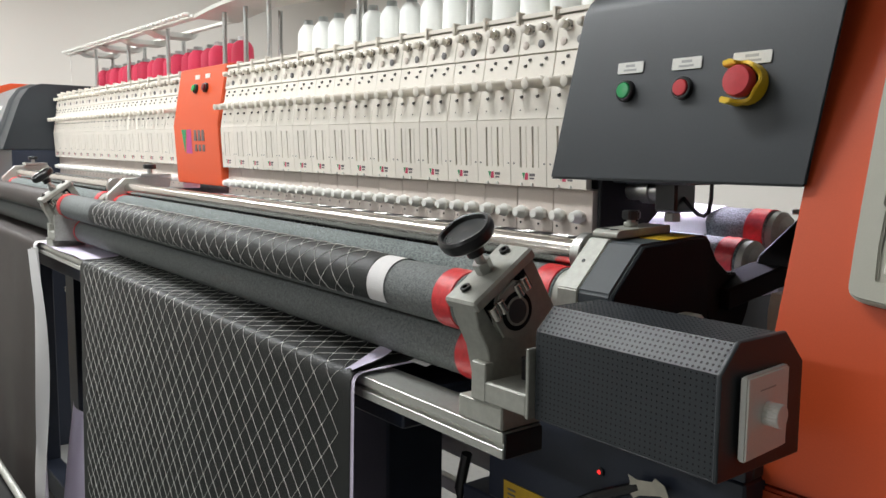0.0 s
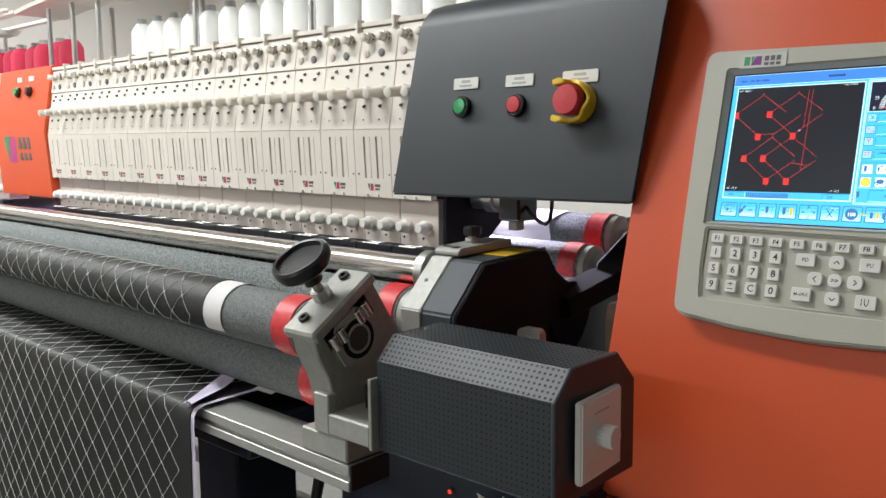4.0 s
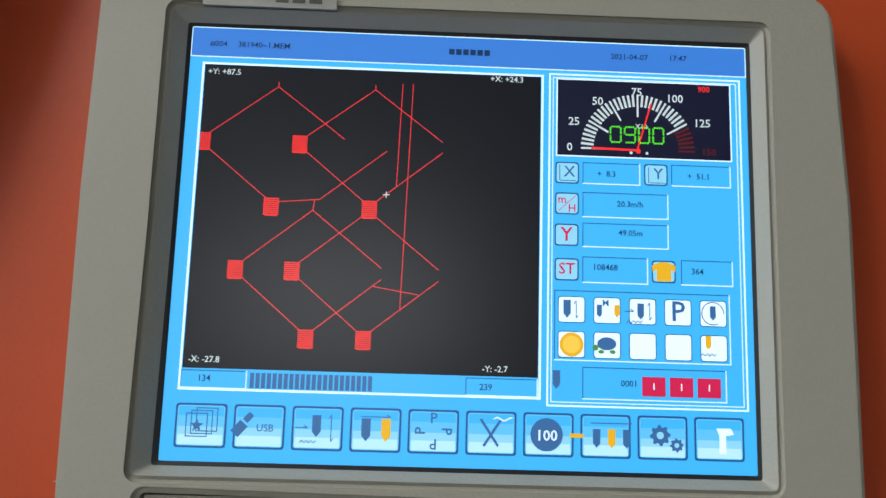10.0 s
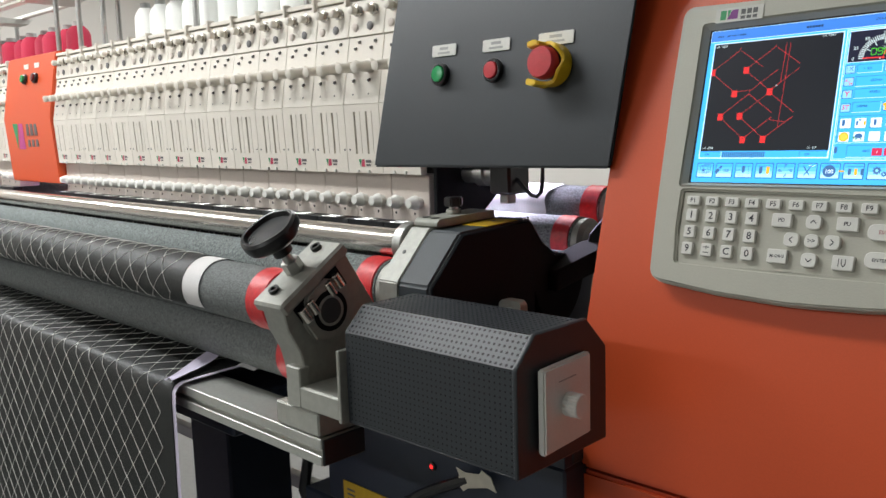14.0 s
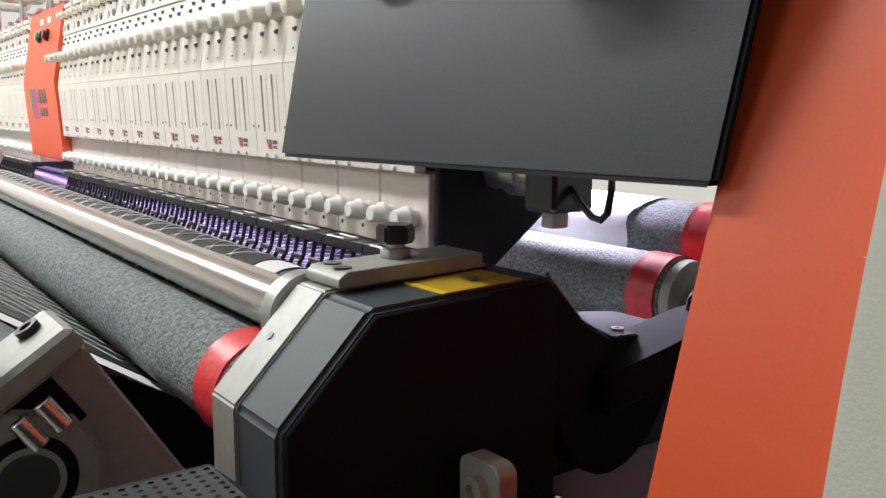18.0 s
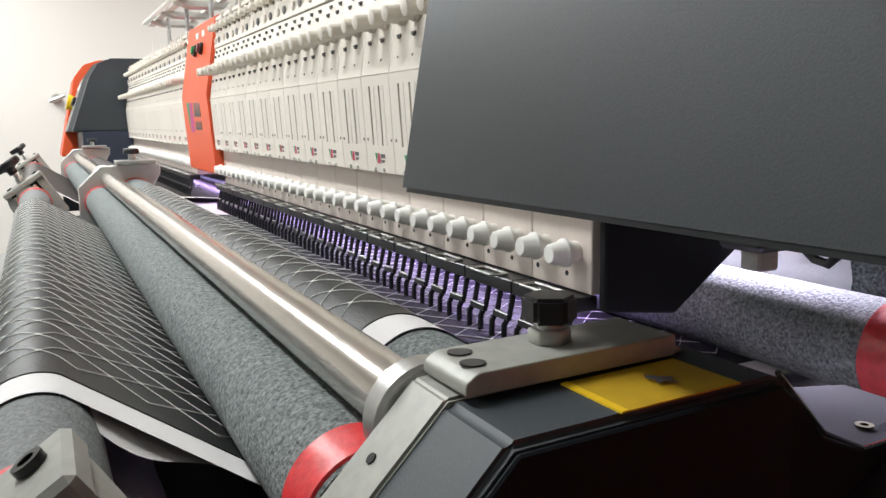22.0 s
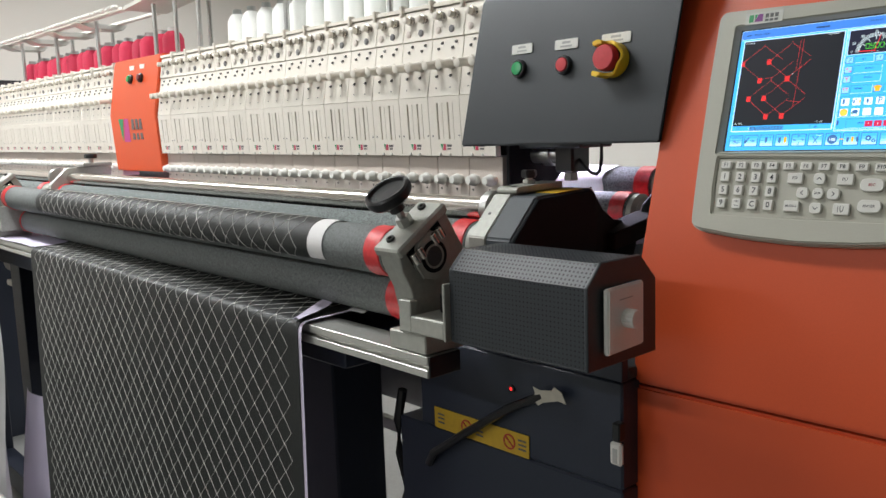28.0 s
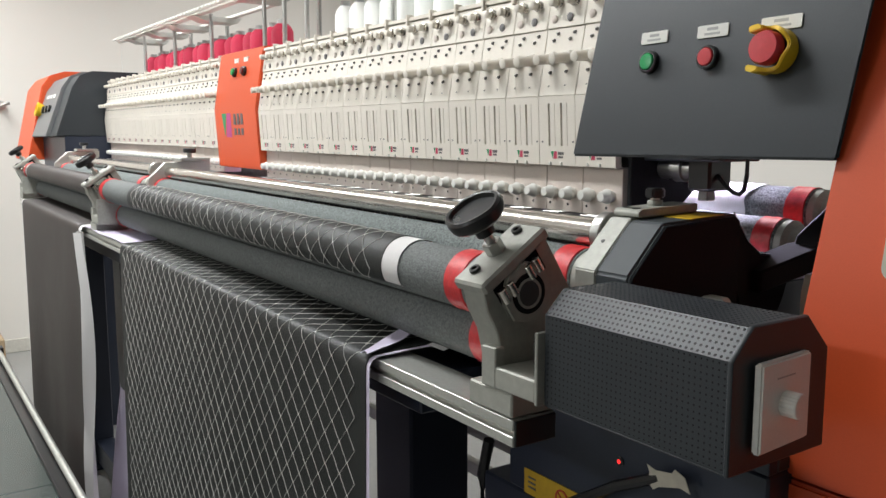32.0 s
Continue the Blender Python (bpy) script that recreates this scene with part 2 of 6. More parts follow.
structure("baseboard", bev(box(bm_new(), XW, XW + 0.012, YS, YN, 0.001, 0.1), 0.003), mat("baseboard_tile", (0.6, 0.58, 0.52), 0.4), "pale cream tiled baseboard", "baseboard")

# ---- control cabinet ----
TILT = 16.0
TC, TS = math.cos(radians(TILT)), math.sin(radians(TILT))
TT = math.tan(radians(TILT))


def rake(z):
    """y of the raked orange front at height z."""
    return 0.012 + (z - 1.669) * TT


XL, XR = -0.313, 0.098
cab = thing("control_cabinet", (-0.1, 0.3, 0), "tall orange enamelled machine cabinet with a raked front", "cabinet")
ZS, ZK = 1.2055, 1.325
prof = [(rake(ZK), ZK), (rake(1.95), 1.95), (rake(1.95) + 0.03, 1.98), (0.26, 1.98), (0.26, ZS + 0.003), (rake(ZK), ZS + 0.003)]
part("upper_shell", bev(prism(bm_new(), prof, XL, XR), 0.005, 3), ORANGE, cab)
part("lower_door", bev(prism(bm_new(), [(rake(ZK) + 0.001, 0.06), (rake(ZK) + 0.001, ZS), (0.26, ZS), (0.26, 0.06)], XL, XR), 0.004, 2), ORANGE, cab)
part("plinth", box(bm_new(), XL + 0.01, XR - 0.01, -0.07, 0.25, 0, 0.06), CHAR, cab)
bm = bm_new()
q = [(XR + 0.002, 0.0), (XR + 0.002, 0.03), (XR + 0.055, 0.125), (XR + 0.06, 0.12), (XR + 0.06, 0.115)]
va = [bm.verts.new((x, rake(0.9) + 0.01 + y, 0.06)) for x, y in q]
vb = [bm.verts.new((x, rake(1.98) + 0.01 + y, 1.97)) for x, y in q]
for i in range(len(q)):
    j = (i + 1) % len(q)
    bm.faces.new((va[i], va[j], vb[j], vb[i]))
bm.faces.new(va[::-1])
bm.faces.new(vb)
bmesh.ops.recalc_face_normals(bm, faces=bm.faces)
part("steel_side_strip", bm, mat("satin_stainless", (0.5, 0.5, 0.49), 0.22, 1.0, grain=90, amount=0.05), cab, "satin stainless side strip", smooth=0)

settle(cab, -0.015, 0.046, -0.0175)

# ---- operator terminal ----
TM = Matrix(((1, 0, 0, 0), (0, TS, -TC, 0), (0, TC, TS, 1.669), (0, 0, 0, 1)))
MM = TM @ Matrix.Diagonal((0.001, 0.001, 0.001, 1))
tml = thing("operator_terminal", (-0.1, 0, 1.45), "grey-beige plastic operator terminal with a lit colour screen and keypad", "control terminal")


def rounded(corners, rad, seg=6):
    """Corner points with rounded corners, in order; one radius, or one for each corner."""
    out, n = [], len(corners)
    for i in range(n):
        r = rad[i] if isinstance(rad, (list, tuple)) else rad
        p, a, b = Vector(corners[i]), Vector(corners[i - 1]), Vector(corners[(i + 1) % n])
        u, v = (a - p).normalized(), (b - p).normalized()
        s = p + u * r
        e = p + v * r
        for k in range(seg + 1):
            f = k / seg
            out.append(tuple((1 - f) ** 2 * s + 2 * f * (1 - f) * p + f * f * e))
    return out


def ring_plate(bm, outer, inner, w0, w1, m):
    """A plate with a hole: outer and inner outlines of the same length."""
    n = len(outer)
    lay = [[bm.verts.new(m @ Vector((*p, w))) for p in loop] for loop, w in ((outer, w0), (outer, w1), (inner, w1), (inner, w0))]
    for a, b in zip(lay, lay[1:] + lay[:1]):
        for i in range(n):
            j = (i + 1) % n
            bm.faces.new((a[i], a[j], b[j], b[i]))
    bmesh.ops.recalc_face_normals(bm, faces=bm.faces)
    return bm


outer = rounded([(-237, 31), (-238, -100), (-233, -255), (-165, -262.5), (-93, -265.5), (-28, -262.8), (36, -256.5), (36, -100), (32, 22)], 14)
part("back_shell", bev(prism(bm_new(), outer, -14, 1.5, "z", MM), 0.002, 2), BEZEL, tml)
hole = [(-210, 6.5), (-210, -75), (-211, -157.5), (-100, -157.5), (5, -157.5), (5, -75), (5, 7)]
kp = [(-208, -163), (-208, -200), (-205, -234), (-150, -235.2), (-100, -235.8), (-50, -235.6), (1, -235), (0, -200), (-1, -166)]
# front frame in two rings that meet flush: above with the screen's opening, below with the keypad's recess
def soft_edge(bm, w, seg):
    """Round the front edges of a frame half, but not those along the seam."""
    inv = MM.inverted()
    loc = {v: inv @ v.co for v in bm.verts}
    pick = [e for e in bm.edges if all(abs(loc[v].z - 9) < 0.01 for v in e.verts) and not all(abs(loc[v].y + 160) < 0.2 for v in e.verts) and any(abs(loc[f_.verts[0]].z - 1.6) < 0.01 or abs(loc[f_.verts[1]].z - 1.6) < 0.01 or abs(loc[f_.verts[2]].z - 1.6) < 0.01 for f_ in e.link_faces)]
    bmesh.ops.bevel(bm, geom=pick, offset=w, segments=seg, affect="EDGES", clamp_overlap=True)
    return bm


up_o = rounded([(-236, 29), (-237, -60), (-235.5, -160), (-100, -160), (35, -160), (35, -60), (31, 21)], [13, 2.5, 0.02, 0.02, 0.02, 2.5, 13])
part("screen_surround", soft_edge(ring_plate(bm_new(), up_o, rounded(hole, 2.5), 1.6, 9, MM), 0.0022, 3), BEZEL, tml)
lo_o = rounded([(-235.5, -160), (-234.5, -200), (-232, -253.8), (-165, -261.2), (-93, -264.2), (-28, -261.6), (35, -255.4), (35.4, -200), (35, -160)], [0.02, 2.5, 13, 12, 12, 12, 13, 2.5, 0.02])
part("keypad_surround", soft_edge(ring_plate(bm_new(), lo_o, rounded(kp, 2.5), 1.6, 9, MM), 0.0022, 3), BEZEL, tml)
# soft bevel that falls from the surround to the glass
def slope_ring(bm, loop_a, wa, loop_b, wb, m):
    """A sloping band between two outlines of the same length."""
    va, vb = ([bm.verts.new(m @ Vector((*p, w))) for p in loop] for loop, w in ((loop_a, wa), (loop_b, wb)))
    for i in range(len(va)):
        j = (i + 1) % len(va)
        bm.faces.new((va[i], va[j], vb[j], vb[i]))
    return bm


lip = rounded([(-205.3, 2.4), (-205.3, -75), (-206.0, -154.6), (-100, -154.6), (1.4, -154.6), (1.4, -75), (1.4, 3.0)], 1.2)
rim = rounded([(-203.8, 1.2), (-203.8, -75), (-203.8, -153.1), (-100, -153.1), (0, -153.1), (0, -75), (0, 1.3)], 0.8)
part("screen_bevel", slope_ring(bm_new(), rounded(hole, 2.5), 8.2, lip, 3.8, MM), BEZEL, tml, smooth=0)
part("screen_gasket", slope_ring(bm_new(), lip, 3.8, rim, 3.2, MM), mat("dark_gasket", (0.02, 0.024, 0.03), 0.4), tml, smooth=0)
part("keypad_floor", box(bm_new(), -207, 0, -235, -164, 1.6, 5.2, MM), BEZEL, tml)


def flat(name, col, k=1.0):
    return glow(name, col, k)


UI_BLUE, UI_SKY = flat("ui_blue", (0.045, 0.41, 0.82), 1.6), flat("ui_sky", (0.04, 0.19, 0.62), 1.5)
UI_DARK, UI_NAVY = flat("ui_black", (0.006, 0.008, 0.014), 1.0), flat("ui_navy", (0.008, 0.01, 0.035), 1.0)
UI_WHITE, UI_PALE = flat("ui_white", (0.72, 0.9, 1.0), 1.6), flat("ui_pale", (0.25, 0.62, 0.86), 1.5)
UI_RED, UI_HOT = flat("ui_red_line", (0.85, 0.04, 0.05), 1.3), flat("ui_red_block", (0.95, 0.03, 0.03), 1.5)
UI_ROSE, UI_GREEN = flat("ui_rose", (0.75, 0.02, 0.1), 1.1), flat("ui_green", (0.12, 0.9, 0.03), 1.3)
UI_INK, UI_STEEL = flat("ui_ink", (0.012, 0.05, 0.16), 0.9), flat("ui_steel_blue", (0.05, 0.17, 0.42), 1.1)
UI_GOLD, UI_EDGE = flat("ui_gold", (0.9, 0.5, 0.02), 1.2), flat("ui_edge", (0.02, 0.12, 0.34), 1.1)
UI_GOLD2, UI_GREEN2 = flat("ui_bright_gold", (0.95, 0.62, 0.08), 1.3), flat("ui_leaf", (0.1, 0.35, 0.1), 1.0)
UI_GLASS, UI_FROST = flat("ui_glass", (0.1, 0.47, 0.82), 1.6), flat("ui_frost", (0.42, 0.74, 0.92), 1.6)
UI_TICK, UI_DIM = flat("ui_tick", (0.6, 0.72, 0.75), 1.3), flat("ui_dim_red", (0.12, 0.015, 0.02), 1.0)


def quad(bm, pts, w):
    bm.faces.new([bm.verts.new(MM @ Vector((u, v, w))) for u, v in pts])


def rect(bm, u0, v0, u1, v1, w):
    quad(bm, [(u0, v1), (u1, v1), (u1, v0), (u0, v0)], w)


def border(bm, u0, v0, u1, v1, t, w):
    a = [bm.verts.new(MM @ Vector((u, v, w))) for u, v in ((u0, v1), (u1, v1), (u1, v0), (u0, v0))]
    b = [bm.verts.new(MM @ Vector((u, v, w))) for u, v in ((u0 + t, v1 + t), (u1 - t, v1 + t), (u1 - t, v0 - t), (u0 + t, v0 - t))]
    for i in range(4):
        j = (i + 1) % 4
        bm.faces.new((a[i], a[j], b[j], b[i]))


def stroke(bm, pts, t, w):
    """A line of even width t through points on the screen."""
    for (a, b), (c, d) in zip(pts, pts[1:]):
        n = Vector((-(d - b), c - a)).normalized() * t / 2
        quad(bm, [(a + n.x, b + n.y), (a - n.x, b - n.y), (c - n.x, d - n.y), (c + n.x, d + n.y)], w)


def disc(bm, u, v, r, w, n=20, ru=None):
    quad(bm, [(u + (ru or r) * math.cos(2 * math.pi * i / n), v + r * math.sin(2 * math.pi * i / n)) for i in range(n)], w)


def lettering(bm, body, size, m, align="CENTER", squeeze=1.0):
    """Add flat letters of the built-in font to a bmesh."""
    cu = bpy.data.curves.new("letters", "FONT")
    cu.body, cu.size, cu.align_x, cu.align_y = body, size, align, "CENTER"
    cu.resolution_u = 2
    cu.offset = size * 0.012
    ob = bpy.data.objects.new("letters", cu)
    scene.collection.objects.link(ob)
    me = bpy.data.meshes.new_from_object(ob.evaluated_get(bpy.context.evaluated_depsgraph_get()))
    me.transform(m @ Matrix.Diagonal((squeeze, 1, 1, 1)))
    bm.from_mesh(me)
    bpy.data.objects.remove(ob)
    bpy.data.curves.remove(cu)
    bpy.data.meshes.remove(me)
    return bm


def say(bm, body, u, v, size, w, align="CENTER", squeeze=1.0):
    return lettering(bm, body, size, MM @ Matrix.Translation((u, v, w)), align, squeeze)


bm = box(bm_new(), -204, 0.2, -153.3, 1.5, 1.6, 3.0, MM)
glass = part("screen", bm, UI_BLUE, tml, "lit blue machine-control screen", smooth=0)


def ui(name, bm, m, label=""):
    return part(name, bm, m, glass, label, smooth=0)


bm = bm_new()
rect(bm, -203.5, 0.8, -0.5, -9.8, 3.1)
ui("title_bar", bm, UI_SKY)
for b in ((-203.9, 1.3, 0.1, -10.2, 0.35, 3.2), (-199.2, -12.2, -75.0, -129.4, 0.75, 3.2), (-73.0, -11.4, -2.4, -131.6, 0.6, 3.2), (-71.6, -12.8, -3.9, -130.2, 0.3, 3.2), (-70.3, -13.2, -6.0, -42.6, 0.45, 3.25)):
    bm = bm_new()
    border(bm, *b)
    ui("white_border", bm, UI_WHITE)
bm = bm_new()
rect(bm, -198.2, -13.0, -76.0, -122.0, 3.15)
ui("plot_window", bm, UI_DARK, "black plot window with a red stitch pattern")
bm = bm_new()
rect(bm, -69.8, -13.6, -6.5, -42.2, 3.18)
ui("gauge_window", bm, UI_NAVY, "dark speed gauge")
# red stitch pattern
bm = bm_new()
P = [(-162.5, -41.5), (-171.4, -64.6), (-136.7, -64.5), (-182.5, -87.4), (-162.8, -87.3), (-156.8, -110.8), (-136.9, -110.7)]
h = 2.9
for pts in (
        [(-194.8, -41.5 + h), (-171.2, -20.6), (-171.2, -18.8)],
        [(-171.2, -20.6), (-146.5, -39.4)],
        [(-160, -41.5 + h), (-136.2, -20.4), (-136.2, -18.6)],
        [(-136.2, -20.4), (-111.3, -39.2)],
        [(-194.8, -41.5 - h), (-173.5, -64.6 + h)],
        [(-160, -41.5 - h), (-139.2, -64.5 + h)],
        [(-169, -63), (-154.4, -61.7), (-131.2, -43.2)],
        [(-134.2, -64.5 + h), (-127.4, -56.2), (-111.2, -43.1)],
        [(-180, -87.4 + h), (-156.6, -65.7), (-156.2, -62)],
        [(-156.6, -65.7), (-131.5, -85.7)],
        [(-160.3, -87.3 + h), (-139.2, -64.5 - h)],
        [(-134.2, -64.5 - h), (-111.5, -85.6)],
        [(-180, -87.4 - h), (-159.3, -110.8 + h)],
        [(-160.3, -87.3 - h), (-139.4, -110.7 + h)],
        [(-154.3, -110.8 + h), (-131.5, -89.6)],
        [(-134.4, -110.7 + h), (-111.4, -89.6)],
        [(-134.2, -92.1), (-118.4, -94.6)],
        [(-126.4, -17.7), (-127.4, -56.2)],
        [(-122.6, -17.7), (-124.6, -99.8)],
):
    bm = bm_new()
    stroke(bm, pts, 0.28, 3.3)
    ui("pattern_line", bm, UI_RED)
for u, v in P + [(-197.0, -41.5)]:
    bm = bm_new()
    wl = 2.7 if u > -195 else 1.0
    comb = []
    for k in range(9):
        comb += [(u + 2.7, v + h - k * 0.72), (u + 2.7, v + h - k * 0.72 - 0.44), (u + 2.2, v + h - k * 0.72 - 0.46), (u + 2.2, v + h - k * 0.72 - 0.70)]
    comb += [(2 * u - a if u > -195 else u - 1.0, b) for a, b in comb[::-1]]
    quad(bm, comb[::-1], 3.32)
    ui("pattern_block", bm, UI_HOT)
    for k in range(8):
        bm = bm_new()
        rect(bm, u - wl * 0.8, v + h - k * 0.72 - 0.46, u + 2.1, v + h - k * 0.72 - 0.70, 3.36)
        ui("block_gap", bm, UI_DARK)
bm = bm_new()
stroke(bm, [(-132.1, -59.2), (-129.7, -59.2)], 0.35, 3.4), stroke(bm, [(-130.9, -58), (-130.9, -60.4)], 0.35, 3.42)
ui("cross_mark", bm, UI_TICK)


def figure(body, u, v, size, m, align="CENTER", w=3.4, name="figure"):
    bm = bm_new()
    say(bm, body, u, v, size, w, align)
    return ui(name, bm, m)


for body, u, v in (("+Y: +87.5", -191, -15.8), ("+X: +24.3", -88.5, -14.6), ("-X: -27.8", -191, -119.0), ("-Y: -2.7", -91, -119.6)):
    figure(body, u, v, 3.0, UI_TICK)
for body, u, v in (("0", -65.4, -39.2), ("25", -63.8, -29.5), ("50", -55.2, -21.6), ("75", -40.8, -17.6), ("100", -26.8, -19.6), ("125", -16.8, -28.6)):
    figure(body, u, v, 4.2, UI_TICK)
figure("X10", -39.2, -30.6, 2.6, UI_TICK)
for k in range(37):
    a = math.pi * (1 - k / 36)
    lit = k <= 30
    r0 = (12.4 if k % 6 == 0 else 16.2) if lit else 15.0
    bm = bm_new()
    stroke(bm, [(-40.5 + r0 * math.cos(a), -39.3 + r0 * math.sin(a)), (-40.5 + 20.8 * math.cos(a), -39.3 + 20.8 * math.sin(a))], 0.7 if k % 6 == 0 else 0.85, 3.35)
    ui("gauge_tick", bm, UI_TICK if lit else UI_DIM)
for u in (-43, -37.2):
    bm = bm_new()
    disc(bm, u, -40.5, 0.55, 3.4)
    ui("gauge_dot", bm, UI_TICK)
figure("150", -14.5, -39.4, 3.6, UI_DIM, w=3.35)
bm = bm_new()
stroke(bm, [(-57.5, -39.2), (-40.5, -39.5)], 0.8, 3.45), stroke(bm, [(-40.8, -39.6), (-35.5, -21.5)], 0.55, 3.45), disc(bm, -40.4, -39.8, 0.9, 3.46)
ui("gauge_needle", bm, UI_HOT)
figure("900", -16, -15.6, 3.0, UI_HOT)
bm = bm_new()
SEG = {"0": "abcdef", "9": "abcdfg"}
for i, ch in enumerate("0900"):
    cu_, cv_ = -48.6 + i * 5.2, -33.8
    lines = {"a": ((-1.7, 2.9), (1.7, 2.9)), "g": ((-1.7, 0), (1.7, 0)), "d": ((-1.7, -2.9), (1.7, -2.9)), "f": ((-1.9, 0.2), (-1.9, 2.7)), "b": ((1.9, 0.2), (1.9, 2.7)), "e": ((-1.9, -2.7), (-1.9, -0.2)), "c": ((1.9, -2.7), (1.9, -0.2))}
    for s_ in SEG[ch]:
        (a0, b0), (a1, b1) = lines[s_]
        for k in range(4):
            f0, f1 = k / 4 + 0.03, (k + 1) / 4 - 0.03
            stroke(bm, [(cu_ + a0 + (a1 - a0) * f0, cv_ + b0 + (b1 - b0) * f0), (cu_ + a0 + (a1 - a0) * f1, cv_ + b0 + (b1 - b0) * f1)], 0.62, 3.42)
ui("speed_figures", bm, UI_GREEN)


def field(u0, v0, u1, v1, body="", sz=2.9):
    bm = bm_new()
    border(bm, u0, v0, u1, v1, 0.3, 3.2)
    ui("field_edge", bm, UI_EDGE)
    bm = bm_new()
    quad(bm, [(u0, v1), (u1, v1), (u1, v0), (u1 - 0.35, v0), (u1 - 0.35, v1 + 0.35), (u0, v1 + 0.35)], 3.24)
    ui("field_highlight", bm, UI_WHITE)


def icon(u0, v0, u1, v1, face=UI_PALE, pad=0.5):
    bm = bm_new()
    quad(bm, rounded([(u0, v0), (u0, v1), (u1, v1), (u1, v0)], 1.2, 3), 3.2)
    ob = ui("icon_button", bm, UI_EDGE)
    bm = bm_new()
    quad(bm, rounded([(u0 + pad, v0 - pad), (u0 + pad, v1 + pad), (u1 - pad, v1 + pad), (u1 - pad, v0 - pad)], 1.0, 3), 3.24)
    ui("icon_face", bm, face)
    return ob


for f in ((-60.6, -44.6, -39.7, -52.6), (-28.4, -44.4, -6.7, -52.4), (-60.6, -55.6, -29.6, -64.8), (-60.6, -66.8, -29.7, -75.6), (-60.6, -79.0, -37.2, -88.4), (-25.4, -79.2, -6.8, -88.2), (-198.6, -122.6, -176, -128.8), (-101, -122.6, -76, -128.8), (-60.5, -117.8, -10, -128.9), (-70.5, -91.2, -8.2, -115.8)):
    field(*f)
for u, v in ((-70.5, -44.7), (-38.3, -44.4), (-70.5, -56.0), (-70.6, -67.4), (-70.5, -79.8), (-35.9, -79.6)):
    icon(u, v, u + 8.6, v - 8.0)
for r in range(2):
    for k in range(5):
        icon(-69.2 + 12.55 * k, -93.3 - 12.2 * r, -59.6 + 12.55 * k, -102.6 - 12.2 * r, UI_WHITE, 0.3)
for k in range(10):
    u = -199.2 + 19.72 * k
    icon(u, -133.8, u + 17.4, -148.6, UI_GLASS, 0.7)
    for v0, v1, m_ in ((-134.9, -138.0, UI_BLUE), (-141.6, -144.2, UI_PALE), (-144.2, -147.6, UI_FROST)):
        bm = bm_new()
        rect(bm, u + 1.1, v0, u + 16.3, v1, 3.26)
        ui("icon_sheen", bm, m_)
for body, u, v, sz, al in (("#004", -197, -5.2, 3.0, "LEFT"), ("381940~1.MEM", -187, -5.2, 3.0, "LEFT"), ("2021-04-07", -43.5, -4.2, 3.0, "CENTER"), ("17:47", -25.5, -4.0, 3.0, "CENTER"),
                           ("+  8.3", -52, -48.8, 2.9, "CENTER"), ("+  51.1", -18.5, -48.6, 2.9, "CENTER"), ("20.3m/h", -43.5, -59.7, 2.9, "CENTER"), ("49.05m", -43.4, -70.2, 2.9, "CENTER"),
                           ("108468", -52.5, -82.8, 3.0, "CENTER"), ("364", -19.6, -83.3, 3.0, "CENTER"), ("0001", -44.2, -123.2, 3.0, "CENTER"), ("134", -190.5, -125.4, 3.0, "CENTER"), ("239", -94, -125.8, 3.0, "CENTER")):
    figure(body, u, v, sz, UI_INK, al, 3.45)
for k in range(6):
    bm = bm_new()
    rect(bm, -110 + k * 2.6, -3.6, -108 + k * 2.6, -5.8, 3.4)
    ui("print_bar", bm, UI_INK)
for body, u, v, sz in (("m", -68, -58.6, 4.0), ("H", -64.4, -61.8, 4.0), ("Y", -66.3, -71.4, 7.0), ("ST", -66.2, -83.7, 5.6)):
    figure(body, u, v, sz, UI_ROSE)
bm = bm_new()
stroke(bm, [(-69.5, -63), (-63, -57)], 0.25, 3.4)
ui("slash", bm, UI_ROSE)
for body, u, v, sz in (("X", -65.4, -48.4, 5.6), ("Y", -33.2, -48.2, 5.6), ("P", -26.8, -97.9, 10), ("M", -52.4, -95.4, 3.2), ("USB", -168.8, -141.6, 3.4)):
    figure(body, u, v, sz, UI_STEEL)
figure("100", -72.8, -141.6, 5.0, UI_WHITE, w=3.44)
for u0, v0 in ((-69.3, -51.6), (-37.1, -51.4)):
    bm = bm_new()
    stroke(bm, [(u0 + 6.4, v0), (u0 + 0.4, v0), (u0 + 0.4, v0 + 5.8)], 0.3, 3.4)
    ui("axis_mark", bm, UI_STEEL)
for du, dv, a in ((0, 4.2, 0), (4.4, 0, -90), (0, -4.2, 180), (-4.4, 0, 90)):
    bm = bm_new()
    lettering(bm, "P", 5.0, MM @ Matrix.Translation((-111.6 + du, -141 + dv, 3.4)) @ Matrix.Rotation(radians(a), 4, "Z"))
    ui("figure", bm, UI_STEEL)


def needle_shape(bm, u, v, s, w):
    quad(bm, [(u - 1.3 * s, v + 3.2 * s), (u - 1.3 * s, v - 1.6 * s), (u, v - 3.2 * s), (u + 1.3 * s, v - 1.6 * s), (u + 1.3 * s, v + 3.2 * s)], w)


def drawn(name, m, fn, *args):
    bm = bm_new()
    fn(bm, *args)
    return ui(name, bm, m)


